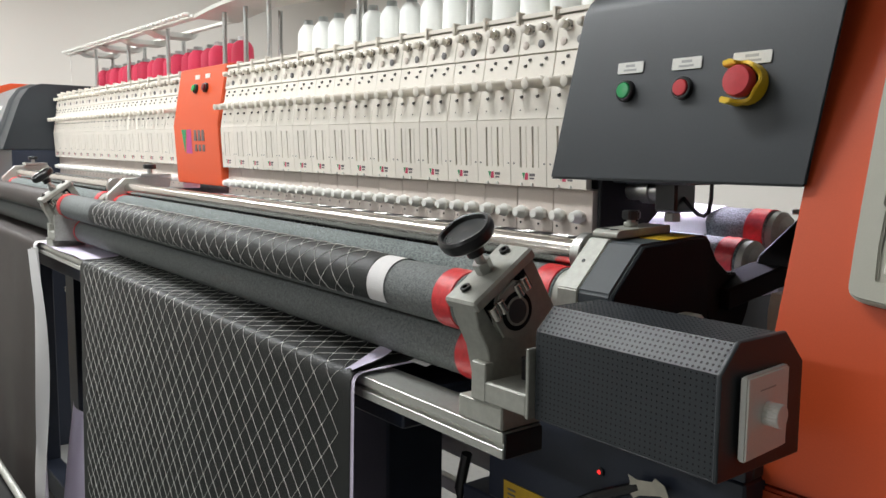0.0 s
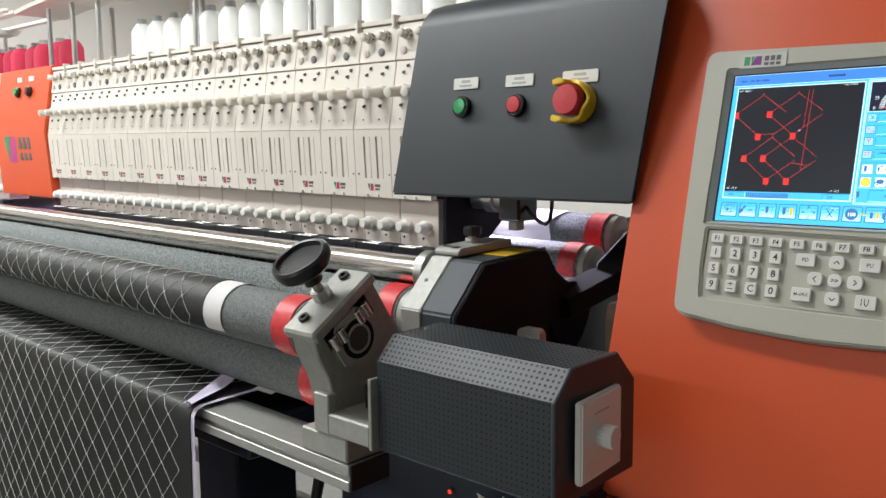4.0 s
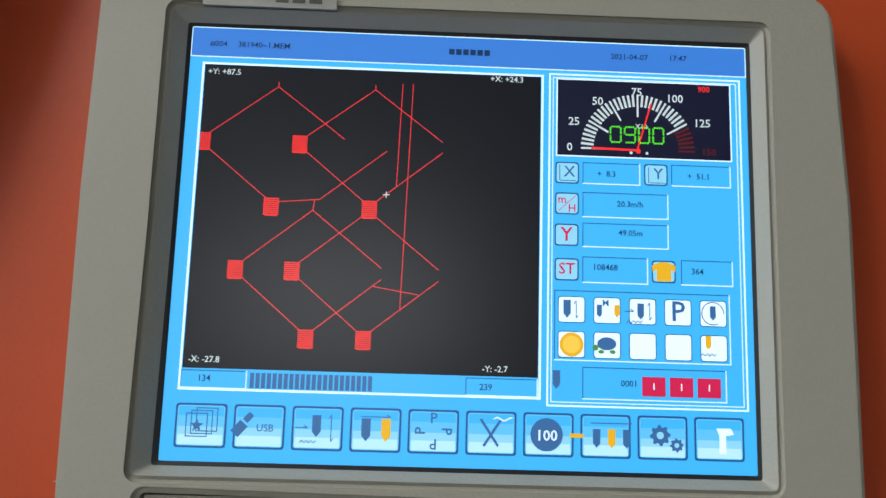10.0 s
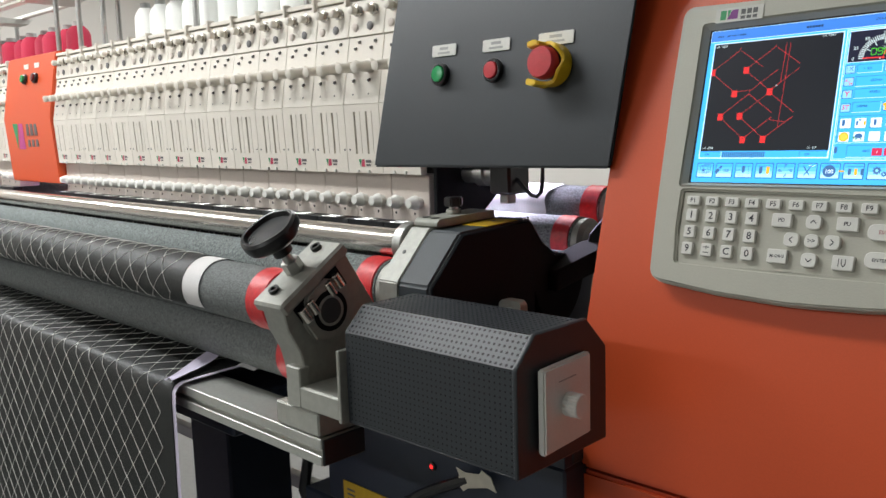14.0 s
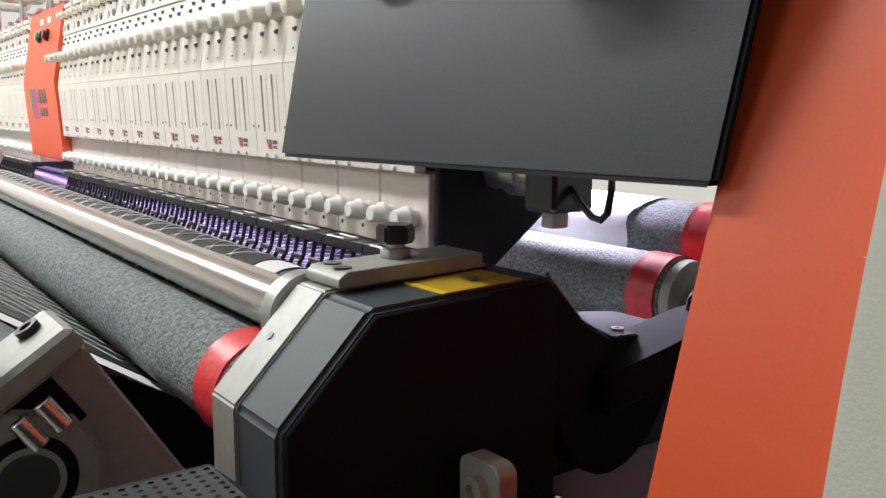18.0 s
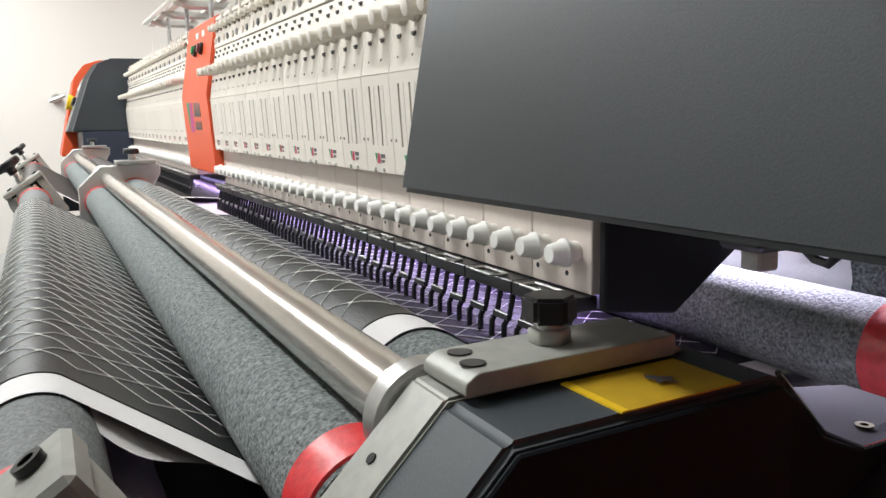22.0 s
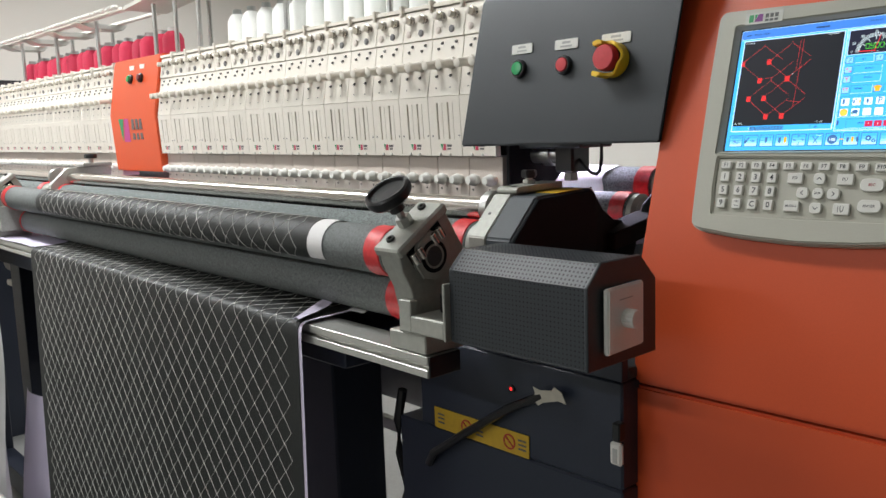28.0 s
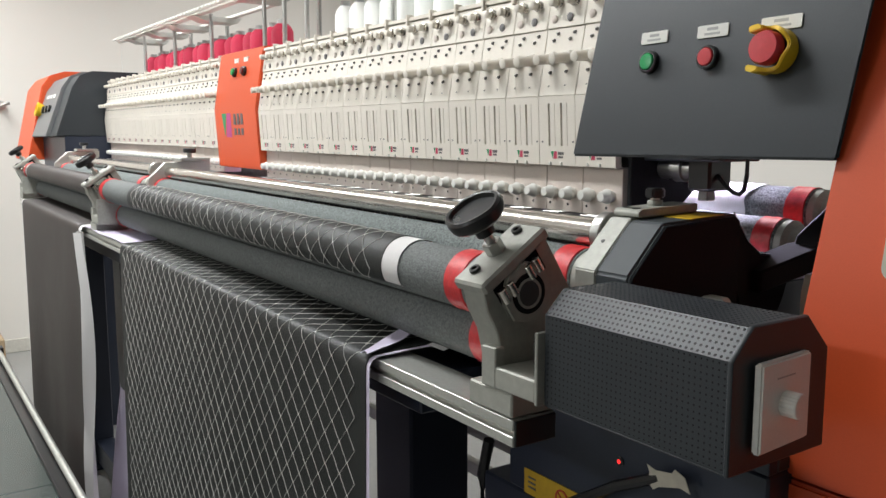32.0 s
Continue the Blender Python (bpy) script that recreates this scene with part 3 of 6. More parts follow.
for u, v, sc in ((-66, -97.8, 1.0), (-54.6, -98.2, 0.7), (-40, -98.0, 0.9), (-14.4, -97.9, 0.8), (-69.6, -122.4, 1.0), (-151.4, -140.4, 1.15), (-134.6, -141.2, 1.2), (-55.6, -142, 1.0), (-45.2, -142, 1.0)):
    drawn("needle_icon", UI_STEEL, needle_shape, u, v, sc, 3.4)
for u, v, sc in ((-48.4, -98.2, 0.7), (-16.2, -108.2, 0.75), (-127.8, -141.2, 1.2), (-50.4, -142, 1.0)):
    drawn("needle_icon", UI_GOLD, needle_shape, u, v, sc, 3.4)
# thin double arrows beside the needle signs
for u, v0, v1 in ((-62.8, -94.8, -101.0), (-36.8, -94.8, -101.0), (-146.4, -136.6, -145.4)):
    drawn("arrow_line", UI_STEEL, stroke, [(u - 0.8, v0 - 1.2), (u, v0), (u, v1), (u + 0.8, v1 + 1.2)], 0.3, 3.4)
for u0, u1, v in ((-45.6, -42.4, -98.0), (-158.6, -154.4, -141.0), (-136.4, -126.4, -136.8), (-57.6, -43.4, -136.8)):
    drawn("arrow_line", UI_STEEL, stroke, [(u0, v), (u1, v), (u1 - 1.2, v + 0.8)], 0.35, 3.4)
for u0, v in ((-45.0, -101.6), (-19.0, -112.4), (-157.0, -145.6)):
    drawn("wave_line", UI_STEEL, stroke, [(u0 + 0.8 * k, v + (0.5 if k % 2 else -0.5)) for k in range(8)], 0.3, 3.4)
drawn("turtle_icon", UI_STEEL, disc, -52, -109.6, 2.3, 3.38, 16, 3.4)
drawn("turtle_head", UI_GREEN2, disc, -56.0, -111.0, 1.1, 3.4, 12)
for u in (-54, -50):
    drawn("turtle_foot", UI_GREEN2, disc, u, -112.4, 0.7, 3.4, 10, 1.1)
drawn("round_icon", UI_STEEL, disc, -72.8, -141.2, 5.6, 3.38, 24)
drawn("usb_icon", UI_STEEL, quad, [(-180.4, -142.6), (-177.2, -139.0), (-174.6, -141.2), (-177.8, -144.8)], 3.38)
drawn("usb_plug", UI_STEEL, quad, [(-176.4, -138.6), (-174.2, -136.2), (-172.6, -137.6), (-174.8, -140.0)], 3.38)
for k in range(3):
    drawn("page_icon", UI_STEEL, border, -195.6 + k * 1.7, -137.0 + k * 0.9, -188.2 + k * 1.7, -145 + k * 0.9, 0.35, 3.38)
drawn("star_icon", UI_STEEL, quad, [(-191.8 + 2.3 * (1 if i % 2 == 0 else 0.45) * math.sin(math.pi * i / 5), -141.2 + 2.3 * (1 if i % 2 == 0 else 0.45) * math.cos(math.pi * i / 5)) for i in range(10)], 3.4)
for pts in ([(-95.5, -136.5), (-89.4, -145.5)], [(-88.5, -136.5), (-94.4, -145.5)]):
    drawn("scissor_blade", UI_STEEL, stroke, pts, 0.9, 3.38)
drawn("thread_tail", UI_WHITE, stroke, [(-91 + 0.9 * k, -136.4 + 0.6 * math.sin(k * 1.2)) for k in range(8)], 0.4, 3.42)
for u, v, r in ((-33.6, -140.4, 3.6), (-27.9, -143.6, 2.4)):
    drawn("gear_icon", UI_STEEL, quad, [(u + r * (1.0 if i % 4 < 2 else 0.78) * math.cos(math.pi * i / 16), v + r * (1.0 if i % 4 < 2 else 0.78) * math.sin(math.pi * i / 16)) for i in range(32)], 3.38)
    drawn("gear_bore", UI_PALE, disc, u, v, r * 0.35, 3.42, 12)
for k in range(22):
    drawn("progress_bar", UI_STEEL, rect, -174.9 + k * 1.92, -123.1, -173.5 + k * 1.92, -128.3, 3.3)
drawn("spool_ring", UI_STEEL, stroke, [(-14.4 + 4.0 * math.cos(0.4 * i), -97.9 + 4.0 * math.sin(0.4 * i)) for i in range(14)], 0.35, 3.38)
drawn("coin_icon", UI_GOLD, disc, -64.4, -110.2, 4.2, 3.38, 24)
drawn("coin_face", UI_GOLD2, disc, -64.4, -110.2, 3.1, 3.42, 24)
drawn("shirt_icon", UI_GOLD, quad, [(-31.6 + a, -83.8 + b) for a, b in ((-2.6, -3.2), (2.6, -3.2), (2.6, 1), (4, 0), (4.2, 2.4), (1.2, 3.6), (-1.2, 3.6), (-4.2, 2.4), (-4, 0), (-2.6, 1))], 3.38)
drawn("arrow_icon", UI_GOLD, stroke, [(-64.8, -141.2), (-60.2, -141.2)], 1.4, 3.45)
for k in range(3):
    drawn("red_field", UI_ROSE, rect, -39.7 + 9.7 * k, -120.6, -31.5 + 9.7 * k, -127.3, 3.3)
    figure("1", -35.6 + 9.7 * k, -124, 3.2, UI_WHITE)
drawn("tool_icon", UI_WHITE, quad, [(-14, -137.5), (-9, -137.5), (-8, -139.5), (-10.8, -140), (-10.8, -146), (-13, -146), (-13, -140)], 3.4)

# name plate with a plain two-coloured mark
bm = box(bm_new(), -199, -151, 6.8, 21.3, 9, 9.9, MM)
plate = part("name_plate", bm, mat("name_plate_silver", (0.5, 0.5, 0.46), 0.35, 0.4), tml)
bm = bm_new()
quad(bm, [(-194, 19), (-188, 19), (-188, 9.5), (-194, 9.5)], 10.1), quad(bm, [(-187, 19), (-183, 19), (-186, 11)], 10.1)
part("green_mark", bm, mat("mark_green", (0.03, 0.28, 0.1), 0.5), plate, smooth=0)
bm = bm_new()
quad(bm, [(-176, 19), (-182, 19), (-187, 9.5), (-176, 9.5)], 10.12)
part("purple_mark", bm, mat("mark_purple", (0.18, 0.03, 0.2), 0.5), plate, smooth=0)
MARKD = mat("mark_grey", (0.1, 0.1, 0.1), 0.5)
for k in range(3):
    for v0, v1 in ((18.6, 13.4), (11.8, 8.6)):
        bm = bm_new()
        rect(bm, -173 + k * 6, v0, -168.4 + k * 6, v1, 10.1)
        part("print_bar", bm, MARKD, plate, smooth=0)

# keypad
INK = mat("key_ink", (0.03, 0.03, 0.035), 0.6)


def key(u, v, su, sv, body="", size=7.0, r=1.6, ink=INK, squeeze=1.0, draw=None):
    bm = bm_new()
    prism(bm, rounded([(u - su / 2, v + sv / 2), (u - su / 2, v - sv / 2), (u + su / 2, v - sv / 2), (u + su / 2, v + sv / 2)], r, 4), 5.2, 9.6, "z", MM)
    kob = part("key", bev(bm, 0.0007), KEYCAP, tml)
    bm = bm_new()
    if body:
        say(bm, body, u, v, size, 9.75, squeeze=squeeze)
    if draw:
        draw(bm, u, v)
    if len(bm.verts):
        part("legend", bm, ink, kob, smooth=0)
    return kob


for k in range(10):
    key((-194.9, -175.2, -155.4, -135.9, -115.8, -95.2, -74.6, -54, -33.4, -12.9)[k], -172.9 - 0.22 * k, 13.4, 9.2, "F%d" % (k + 1), 6.4)
for r, row in enumerate(("1234", "5678", "9.C0")):
    for k, ch in enumerate(row):
        def pm(bm, u, v):
            stroke(bm, [(u - 3, v + 2.6), (u + 3, v + 2.6)], 0.7, 9.75), stroke(bm, [(u, v + 4.2), (u, v + 0.8)], 0.7, 9.75), stroke(bm, [(u - 3, v - 2.5), (u + 3, v - 2.5)], 0.7, 9.75)
        key(-194.6 + 20.1 * k, -187.3 - 16.6 * r - 0.3 * k, 11.4, 12.4, "" if ch == "." else ch, 9.6, draw=pm if ch == "." else None)


def arrow(du, dv):
    def go(bm, u, v):
        n = Vector((du, dv))
        t_ = Vector((-dv, du))
        a, b, c = Vector((u, v)) + t_ * 2.6 - n * 1.2, Vector((u, v)) + n * 1.6, Vector((u, v)) - t_ * 2.6 - n * 1.2
        stroke(bm, [tuple(a), tuple(b), tuple(c)], 0.9, 9.75)
    return go


for u, v, du, dv in ((-77.9, -188.7, 0, 1), (-95.4, -205.5, -1, 0), (-60.3, -205.9, 1, 0), (-78, -222.9, 0, -1)):
    key(u, v, 13.6, 13.0, r=5, draw=arrow(du, dv))
key(-77.7, -205.7, 12.6, 12.6, ">>", 6.0, r=6)
key(-106.1, -188.3, 18, 12.6, "PD", 5.0), key(-49.4, -189.1, 18, 12.6, "PU", 5.0), key(-106.1, -221.5, 18, 13, "M-ORG", 4.0)


def hooks(bm, u, v):
    stroke(bm, [(u - 3.5, v - 3.4), (u - 3.5, v + 3.4)], 0.7, 9.75), stroke(bm, [(u - 1, v + 3.4), (u - 1, v - 1), (u + 0.6, v - 3.4), (u + 2.2, v - 1), (u + 2.2, v + 3.4)], 0.7, 9.75)


key(-49.2, -223.0, 18, 13, draw=hooks)
REDINK = mat("key_red_ink", (0.35, 0.02, 0.03), 0.6)
key(-20.3, -194.7, 25, 14.5, "ESC", 4.4, 7, REDINK)
key(-20.3, -218.6, 25, 14.5, "ENTER", 4.2, 7)

settle(tml, -0.015, 0.046, -0.0175)

# ---- switch housing over the gearbox ----
PAN = 0.125


def pan(z):
    return 0.009 + (z - 1.517) * PAN


sp = thing("switch_panel_housing", (-0.5, 0.2, 1.518), "charcoal metal housing with push buttons over the gearbox", "control panel")
prof = [(pan(1.517), 1.517), (pan(1.748), 1.748), (pan(1.748) + 0.009, 1.765), (pan(1.748) + 0.024, 1.778), (pan(1.748) + 0.048, 1.786), (0.28, 1.803), (0.28, 1.517)]
bm = prism(bm_new(), prof, -0.7095, -0.3255)
bmesh.ops.bisect_plane(bm, geom=bm.verts[:] + bm.edges[:] + bm.faces[:], plane_co=(0, 0.058, 1.6515), plane_no=(0, 1, -TT))
for v in bm.verts:
    if v.co.x < -0.7:
        v.co.x += 0.138 * (v.co.z - 1.517)
    else:
        # the right end follows the cabinet's raked side
        v.co.x += 0.7 * max(0.0, 0.058 + (v.co.z - 1.6515) * TT - v.co.y)
part("housing", bev(bm, 0.003, 2), CHAR, sp)
PM = Matrix(((1, 0, 0, 0), (0, PAN / math.hypot(1, PAN), -1 / math.hypot(1, PAN), pan(1.65)), (0, 1 / math.hypot(1, PAN), PAN / math.hypot(1, PAN), 1.65), (0, 0, 0, 1)))
GREENB = mat("green_lens", (0.02, 0.33, 0.1), 0.25, grain=200, amount=0.08)
GREYBAR = mat("grey_print", (0.45, 0.45, 0.43), 0.6)
for bx, bz, col in ((-0.583, -0.0135, GREENB), (-0.4925, -0.0152, STOPRED)):
    bt = part("push_button", lathe(bm_new(), [(0.0, 0), (0.0145, 0), (0.0145, 0.006), (0.0125, 0.0075), (0.0115, 0.0075), (0.0115, 0.004)], PM @ Matrix.Translation((bx, bz, 0)), 32), BLACK, sp)
    part("lens", lathe(bm_new(), [(0.0, 0.003), (0.0105, 0.003), (0.0105, 0.0085), (0.0095, 0.0098), (0.0, 0.0105)], PM @ Matrix.Translation((bx, bz, 0)), 32, False), col, bt, "lit coloured button lens")
EX, EZ = -0.4005, -0.0165
es = part("emergency_stop", lathe(bm_new(), [(0.0, 0), (0.0155, 0), (0.0155, 0.014), (0.0, 0.014)], PM @ Matrix.Translation((EX, EZ, 0)), 32), BLACK, sp)
part("mushroom_head", lathe(bm_new(), [(0.0, 0.012), (0.015, 0.014), (0.0185, 0.018), (0.0185, 0.027), (0.0168, 0.0305), (0.0, 0.0315)], PM @ Matrix.Translation((EX, EZ, 0)), 36, False), STOPRED, es, "red mushroom stop button")
# guard: a collar open on one side, its ends drawn out into two tabs
bm = bm_new()
outl = [(-0.0215, -0.0225), (-0.012, -0.0255)] + [(0.0245 * math.cos(radians(d)), 0.0245 * math.sin(radians(d))) for d in range(-105, 106, 10)] + [(-0.013, 0.0262), (-0.0225, 0.0235)]
inn = [(-0.0205, -0.0165), (-0.011, -0.0185)] + [(0.0208 * math.cos(radians(d)), 0.0208 * math.sin(radians(d))) for d in range(-105, 106, 10)] + [(-0.012, 0.0192), (-0.0215, 0.0175)]
rows_ = []
for k, ((a, b), (c, d)) in enumerate(zip(outl, inn)):
    ht = 0.021 + 0.003 * math.sin(k * 0.8) if 2 < k < len(outl) - 3 else 0.027
    rows_.append([bm.verts.new(PM @ Vector((EX + u, EZ + v, w))) for u, v, w in ((a, b, 0.0006), (a * 1.03, b * 1.03, ht), (c, d, ht), (c, d, 0.0006))])
for ra, rb in zip(rows_, rows_[1:]):
    for i in range(4):
        j = (i + 1) % 4
        bm.faces.new((ra[i], ra[j], rb[j], rb[i]))
bm.faces.new(rows_[0])
bm.faces.new(rows_[-1][::-1])
bmesh.ops.recalc_face_normals(bm, faces=bm.faces)
part("stop_guard", bev(bm, 0.0012, 2), YELLOW, es, "yellow plastic guard collar")
for lx, lz, w_ in ((-0.580, 0.0175, 0.0215), (-0.491, 0.016, 0.022), (-0.401, 0.015, 0.025)):
    lb = part("label_plate", bev(prism(bm_new(), rounded([(lx - w_, lz + 0.0075), (lx - w_, lz - 0.0075), (lx + w_, lz - 0.0075), (lx + w_, lz + 0.0075)], 0.002, 3), 0.0003, 0.0016, "z", PM), 0.0003), WHITEP, sp)
    part("print_bar", box(bm_new(), lx - w_ * 0.35, lx + w_ * 0.35, lz + 0.0008, lz + 0.0042, 0.0016, 0.0019, PM), GREYBAR, lb, smooth=0)
    part("print_bar", box(bm_new(), lx - w_ * 0.5, lx + w_ * 0.5, lz - 0.0045, lz - 0.002, 0.0016, 0.0019, PM), GREYBAR, lb, smooth=0)

# small drive unit and cable hanging behind the switch housing
dr = thing("needle_drive_unit", (-0.70, 0.3, 1.45), "steel and black drive unit with a bent cable under the housing", "drive unit")
part("steel_sleeve", cyl(bm_new(), (-0.765, 0.30, 1.492), (-0.675, 0.30, 1.492), 0.017, 28), STEEL, dr)
part("collar", cyl(bm_new(), (-0.735, 0.30, 1.492), (-0.715, 0.30, 1.492), 0.022, 28), STEEL, dr)
part("black_block", bev(box(bm_new(), -0.70, -0.655, 0.28, 0.335, 1.458, 1.518), 0.004), BLACK, dr)
part("probe", bev(box(bm_new(), -0.690, -0.670, 0.295, 0.316, 1.441, 1.4575), 0.002), MACH, dr)
part("beam_stub", bev(box(bm_new(), -0.79, -0.62, 0.26, 0.36, 1.505, 1.53), 0.003), CHAR, dr)
pts = [(-0.655, 0.30, 1.483), (-0.64, 0.30, 1.468), (-0.625, 0.30, 1.457), (-0.614, 0.30, 1.455), (-0.606, 0.30, 1.462), (-0.602, 0.30, 1.485), (-0.602, 0.30, 1.53)]
part("cable", wire(bm_new(), pts, 0.0035, 8), BLACK, dr)

settle(dr, -0.03, 0.0, 0.0)

# ---- sewing heads ----
HP = 0.0955
RIGHT0, LEFT0 = -0.822, -2.737
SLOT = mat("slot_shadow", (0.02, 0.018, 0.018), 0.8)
MARKG, MARKR, MARKB = mat("mark_leaf_green", (0.04, 0.3, 0.12), 0.5), mat("mark_rose", (0.55, 0.06, 0.12), 0.5), mat("mark_charcoal", (0.12, 0.11, 0.11), 0.5)


def front(z):
    """y of the heads' front at height z."""
    return 0.25 - (z - 1.482) * 0.057 if z < 1.605 else 0.243 + (z - 1.605) * 0.17


def skin(bm, x0, x1, z0, z1, t=0.014, proud=0.0):
    a, b = front(z0) - proud, front(z1) - proud
    return prism(bm, [(a, z0), (b, z1), (b + t, z1), (a + t, z0)], x0, x1)


GREYDOT, DARKPIN = mat("grey_rubber_plug", (0.2, 0.19, 0.19), 0.6), mat("dark_steel_pin", (0.16, 0.155, 0.15), 0.4, 0.6)


def sewing_head(xr):
    g = 0.0007
    x0, x1, xc = xr - HP + g, xr - g, xr - HP / 2
    hd = thing("sewing_head", (xc, 0.3, 1.482), "cream plastic sewing head with two needle slots and tension dials", "sewing head", "sewing heads on the beam")
    # near-black backing, its colour stands in for the shade inside the slots
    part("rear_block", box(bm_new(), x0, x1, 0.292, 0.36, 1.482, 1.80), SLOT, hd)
    cuts = [(0.21, 0.0014), (0.36, 0.0050), (0.54, 0.0014), (0.70, 0.0050)]
    xs = [x1]
    for fr, w in cuts:
        xs += [x1 - fr * HP + w / 2, x1 - fr * HP - w / 2]
    xs.append(x0)
    zs = (1.482, 1.517, 1.592, 1.605)
    bm = bm_new()
    grid = [[[bm.verts.new((x, front(z) + d, z)) for z in zs] for x in xs] for d in (0.0, 0.014)]
    cells = [(i, j) for i in range(len(xs) - 1) for j in range(3) if not (j == 1 and i % 2)]
    for i, j in cells:
        for g_, flip in ((grid[0], False), (grid[1], True)):
            f = [g_[i][j], g_[i][j + 1], g_[i + 1][j + 1], g_[i + 1][j]]
            bm.faces.new(f if flip else f[::-1])
        for di, dj, p, q in ((-1, 0, (i, j), (i, j + 1)), (1, 0, (i + 1, j), (i + 1, j + 1)), (0, -1, (i, j), (i + 1, j)), (0, 1, (i, j + 1), (i + 1, j + 1))):
            if (i + di, j + dj) not in cells:
                bm.faces.new((grid[0][p[0]][p[1]], grid[0][q[0]][q[1]], grid[1][q[0]][q[1]], grid[1][p[0]][p[1]]))
    bmesh.ops.recalc_face_normals(bm, faces=bm.faces)
    part("slot_cover", bm, CREAM, hd, smooth=0)
    part("upper_cover", bev(skin(bm_new(), x0, x1, 1.6055, 1.725, 0.02), 0.001), CREAM, hd)
    part("tension_band", bev(skin(bm_new(), x0, x1, 1.7255, 1.79, 0.024, 0.003), 0.0012), CREAM, hd)
    part("top_rail", bev(box(bm_new(), x0, x1, front(1.79) - 0.007, front(1.79) + 0.006, 1.7915, 1.8), 0.001), CREAM, hd)
    part("rail_clip", bev(box(bm_new(), xr - 0.012, xr - 0.004, front(1.79) - 0.012, front(1.79) + 0.006, 1.782, 1.806), 0.0015), CREAM, hd)
    part("top_cover", box(bm_new(), x0, x1, front(1.79) + 0.0062, 0.36, 1.7915, 1.797), CREAM, hd)
    for fr in (0.28, 0.72):
        cx = xr - fr * HP
        y0 = front(1.768) - 0.004
        m = Matrix.Translation((cx, y0, 1.770)) @ Matrix.Rotation(radians(90), 4, "X")
        part("tension_disc", lathe(bm_new(), [(0.0, 0), (0.0095, 0.0), (0.0075, 0.003), (0.0105, 0.006), (0.004, 0.008), (0.004, 0.012)], m, 16), CHROME, hd)
        part("tension_knob", lathe(bm_new(), [(0.0, 0.010), (0.0072, 0.010), (0.0078, 0.013), (0.0072, 0.022), (0.0045, 0.0235), (0.0, 0.0235)], m, 14, False), CREAM, hd)
    for fr, col in ((0.38, GREYDOT), (0.80, CREAM2)):
        part("pretension_dial", lathe(bm_new(), [(0.0, 0), (0.0075, 0), (0.0075, 0.002), (0.005, 0.0035), (0.0, 0.0035)], Matrix.Translation((xr - fr * HP, front(1.742) - 0.0035, 1.742)) @ Matrix.Rotation(radians(90), 4, "X"), 16, False), col, hd)
    for fr in (0.27, 0.70):
        cx = xr - fr * HP
        m = Matrix.Translation((cx, front(1.672), 1.672)) @ Matrix.Rotation(radians(97), 4, "X")
        part("thread_post", lathe(bm_new(), [(0.0, 0), (0.0125, 0.0), (0.0125, 0.008), (0.010, 0.010), (0.0085, 0.034), (0.009, 0.036), (0.009, 0.043), (0.004, 0.0445), (0.0, 0.0445)], m, 14, False), CREAM, hd)
    for fr, z in ((0.22, 1.716), (0.66, 1.716), (0.32, 1.705), (0.76, 1.705), (0.30, 1.648), (0.74, 1.648), (0.30, 1.624), (0.74, 1.624)):
        r = 0.0028 if z > 1.63 else 0.0016
        part("thread_guide" if z > 1.63 else "cover_screw", cyl(bm_new(), (xr - fr * HP, front(z) + 0.002, z), (xr - fr * HP, front(z) - (0.004 if z > 1.63 else 0.0008), z - 0.002), r, 8), DARKPIN, hd)
    for fr in (0.06, 0.90):
        part("cover_screw", cyl(bm_new(), (xr - fr * HP, front(1.52) + 0.002, 1.524), (xr - fr * HP, front(1.52) - 0.0008, 1.524), 0.002, 8), DARKPIN, hd)

    def mark(pts, col, nm):
        bm = bm_new()
        f = [bm.verts.new((xc + u, front(1.5 + v) - 0.0006, 1.5 + v)) for u, v in pts]
        bm.faces.new(f)
        part(nm, bm, col, hd, smooth=0)
    mark([(-0.016, 0.007), (-0.008, 0.007), (-0.0115, -0.006)], MARKG, "green_mark")
    mark([(-0.0065, 0.007), (0.0, 0.007), (0.0, -0.006), (-0.0095, -0.006)], MARKR, "red_mark")
    mark([(0.003, 0.006), (0.018, 0.006), (0.018, 0.001), (0.003, 0.001)], MARKB, "print_bar")
    mark([(0.004, -0.0015), (0.016, -0.0015), (0.016, -0.0048), (0.004, -0.0048)], MARKB, "print_bar")
    for fr in (0.38, 0.68):
        part("lug", bev(box(bm_new(), xr - fr * HP - 0.002, xr - fr * HP + 0.002, front(1.486) - 0.004, front(1.486) + 0.002, 1.4825, 1.488), 0.0008), WHITEP, hd)
    # lower plate with pull knobs
    part("lower_plate", bev(box(bm_new(), x0, x1, 0.268, 0.33, 1.398, 1.4805), 0.001), CREAM2, hd)
    for fr in (0.25, 0.75):
        cx = xr - fr * HP
        m = Matrix.Translation((cx, 0.268, 1.433)) @ Matrix.Rotation(radians(90), 4, "X")
        part("pull_knob", lathe(bm_new(), [(0.0, 0), (0.0095, 0.0), (0.0095, 0.009), (0.0128, 0.010), (0.0128, 0.014), (0.0108, 0.016), (0.0088, 0.027), (0.0075, 0.0285), (0.0, 0.0285)], m, 18, False), WHITEP, hd)
        part("plate_screw", cyl(bm_new(), (cx - 0.013, 0.270, 1.412), (cx - 0.013, 0.2675, 1.412), 0.0026, 8), SLOT, hd)
    part("presser_bar", bev(box(bm_new(), x0, x1, 0.245, 0.275, 1.384, 1.397), 0.001), BLACK, hd)
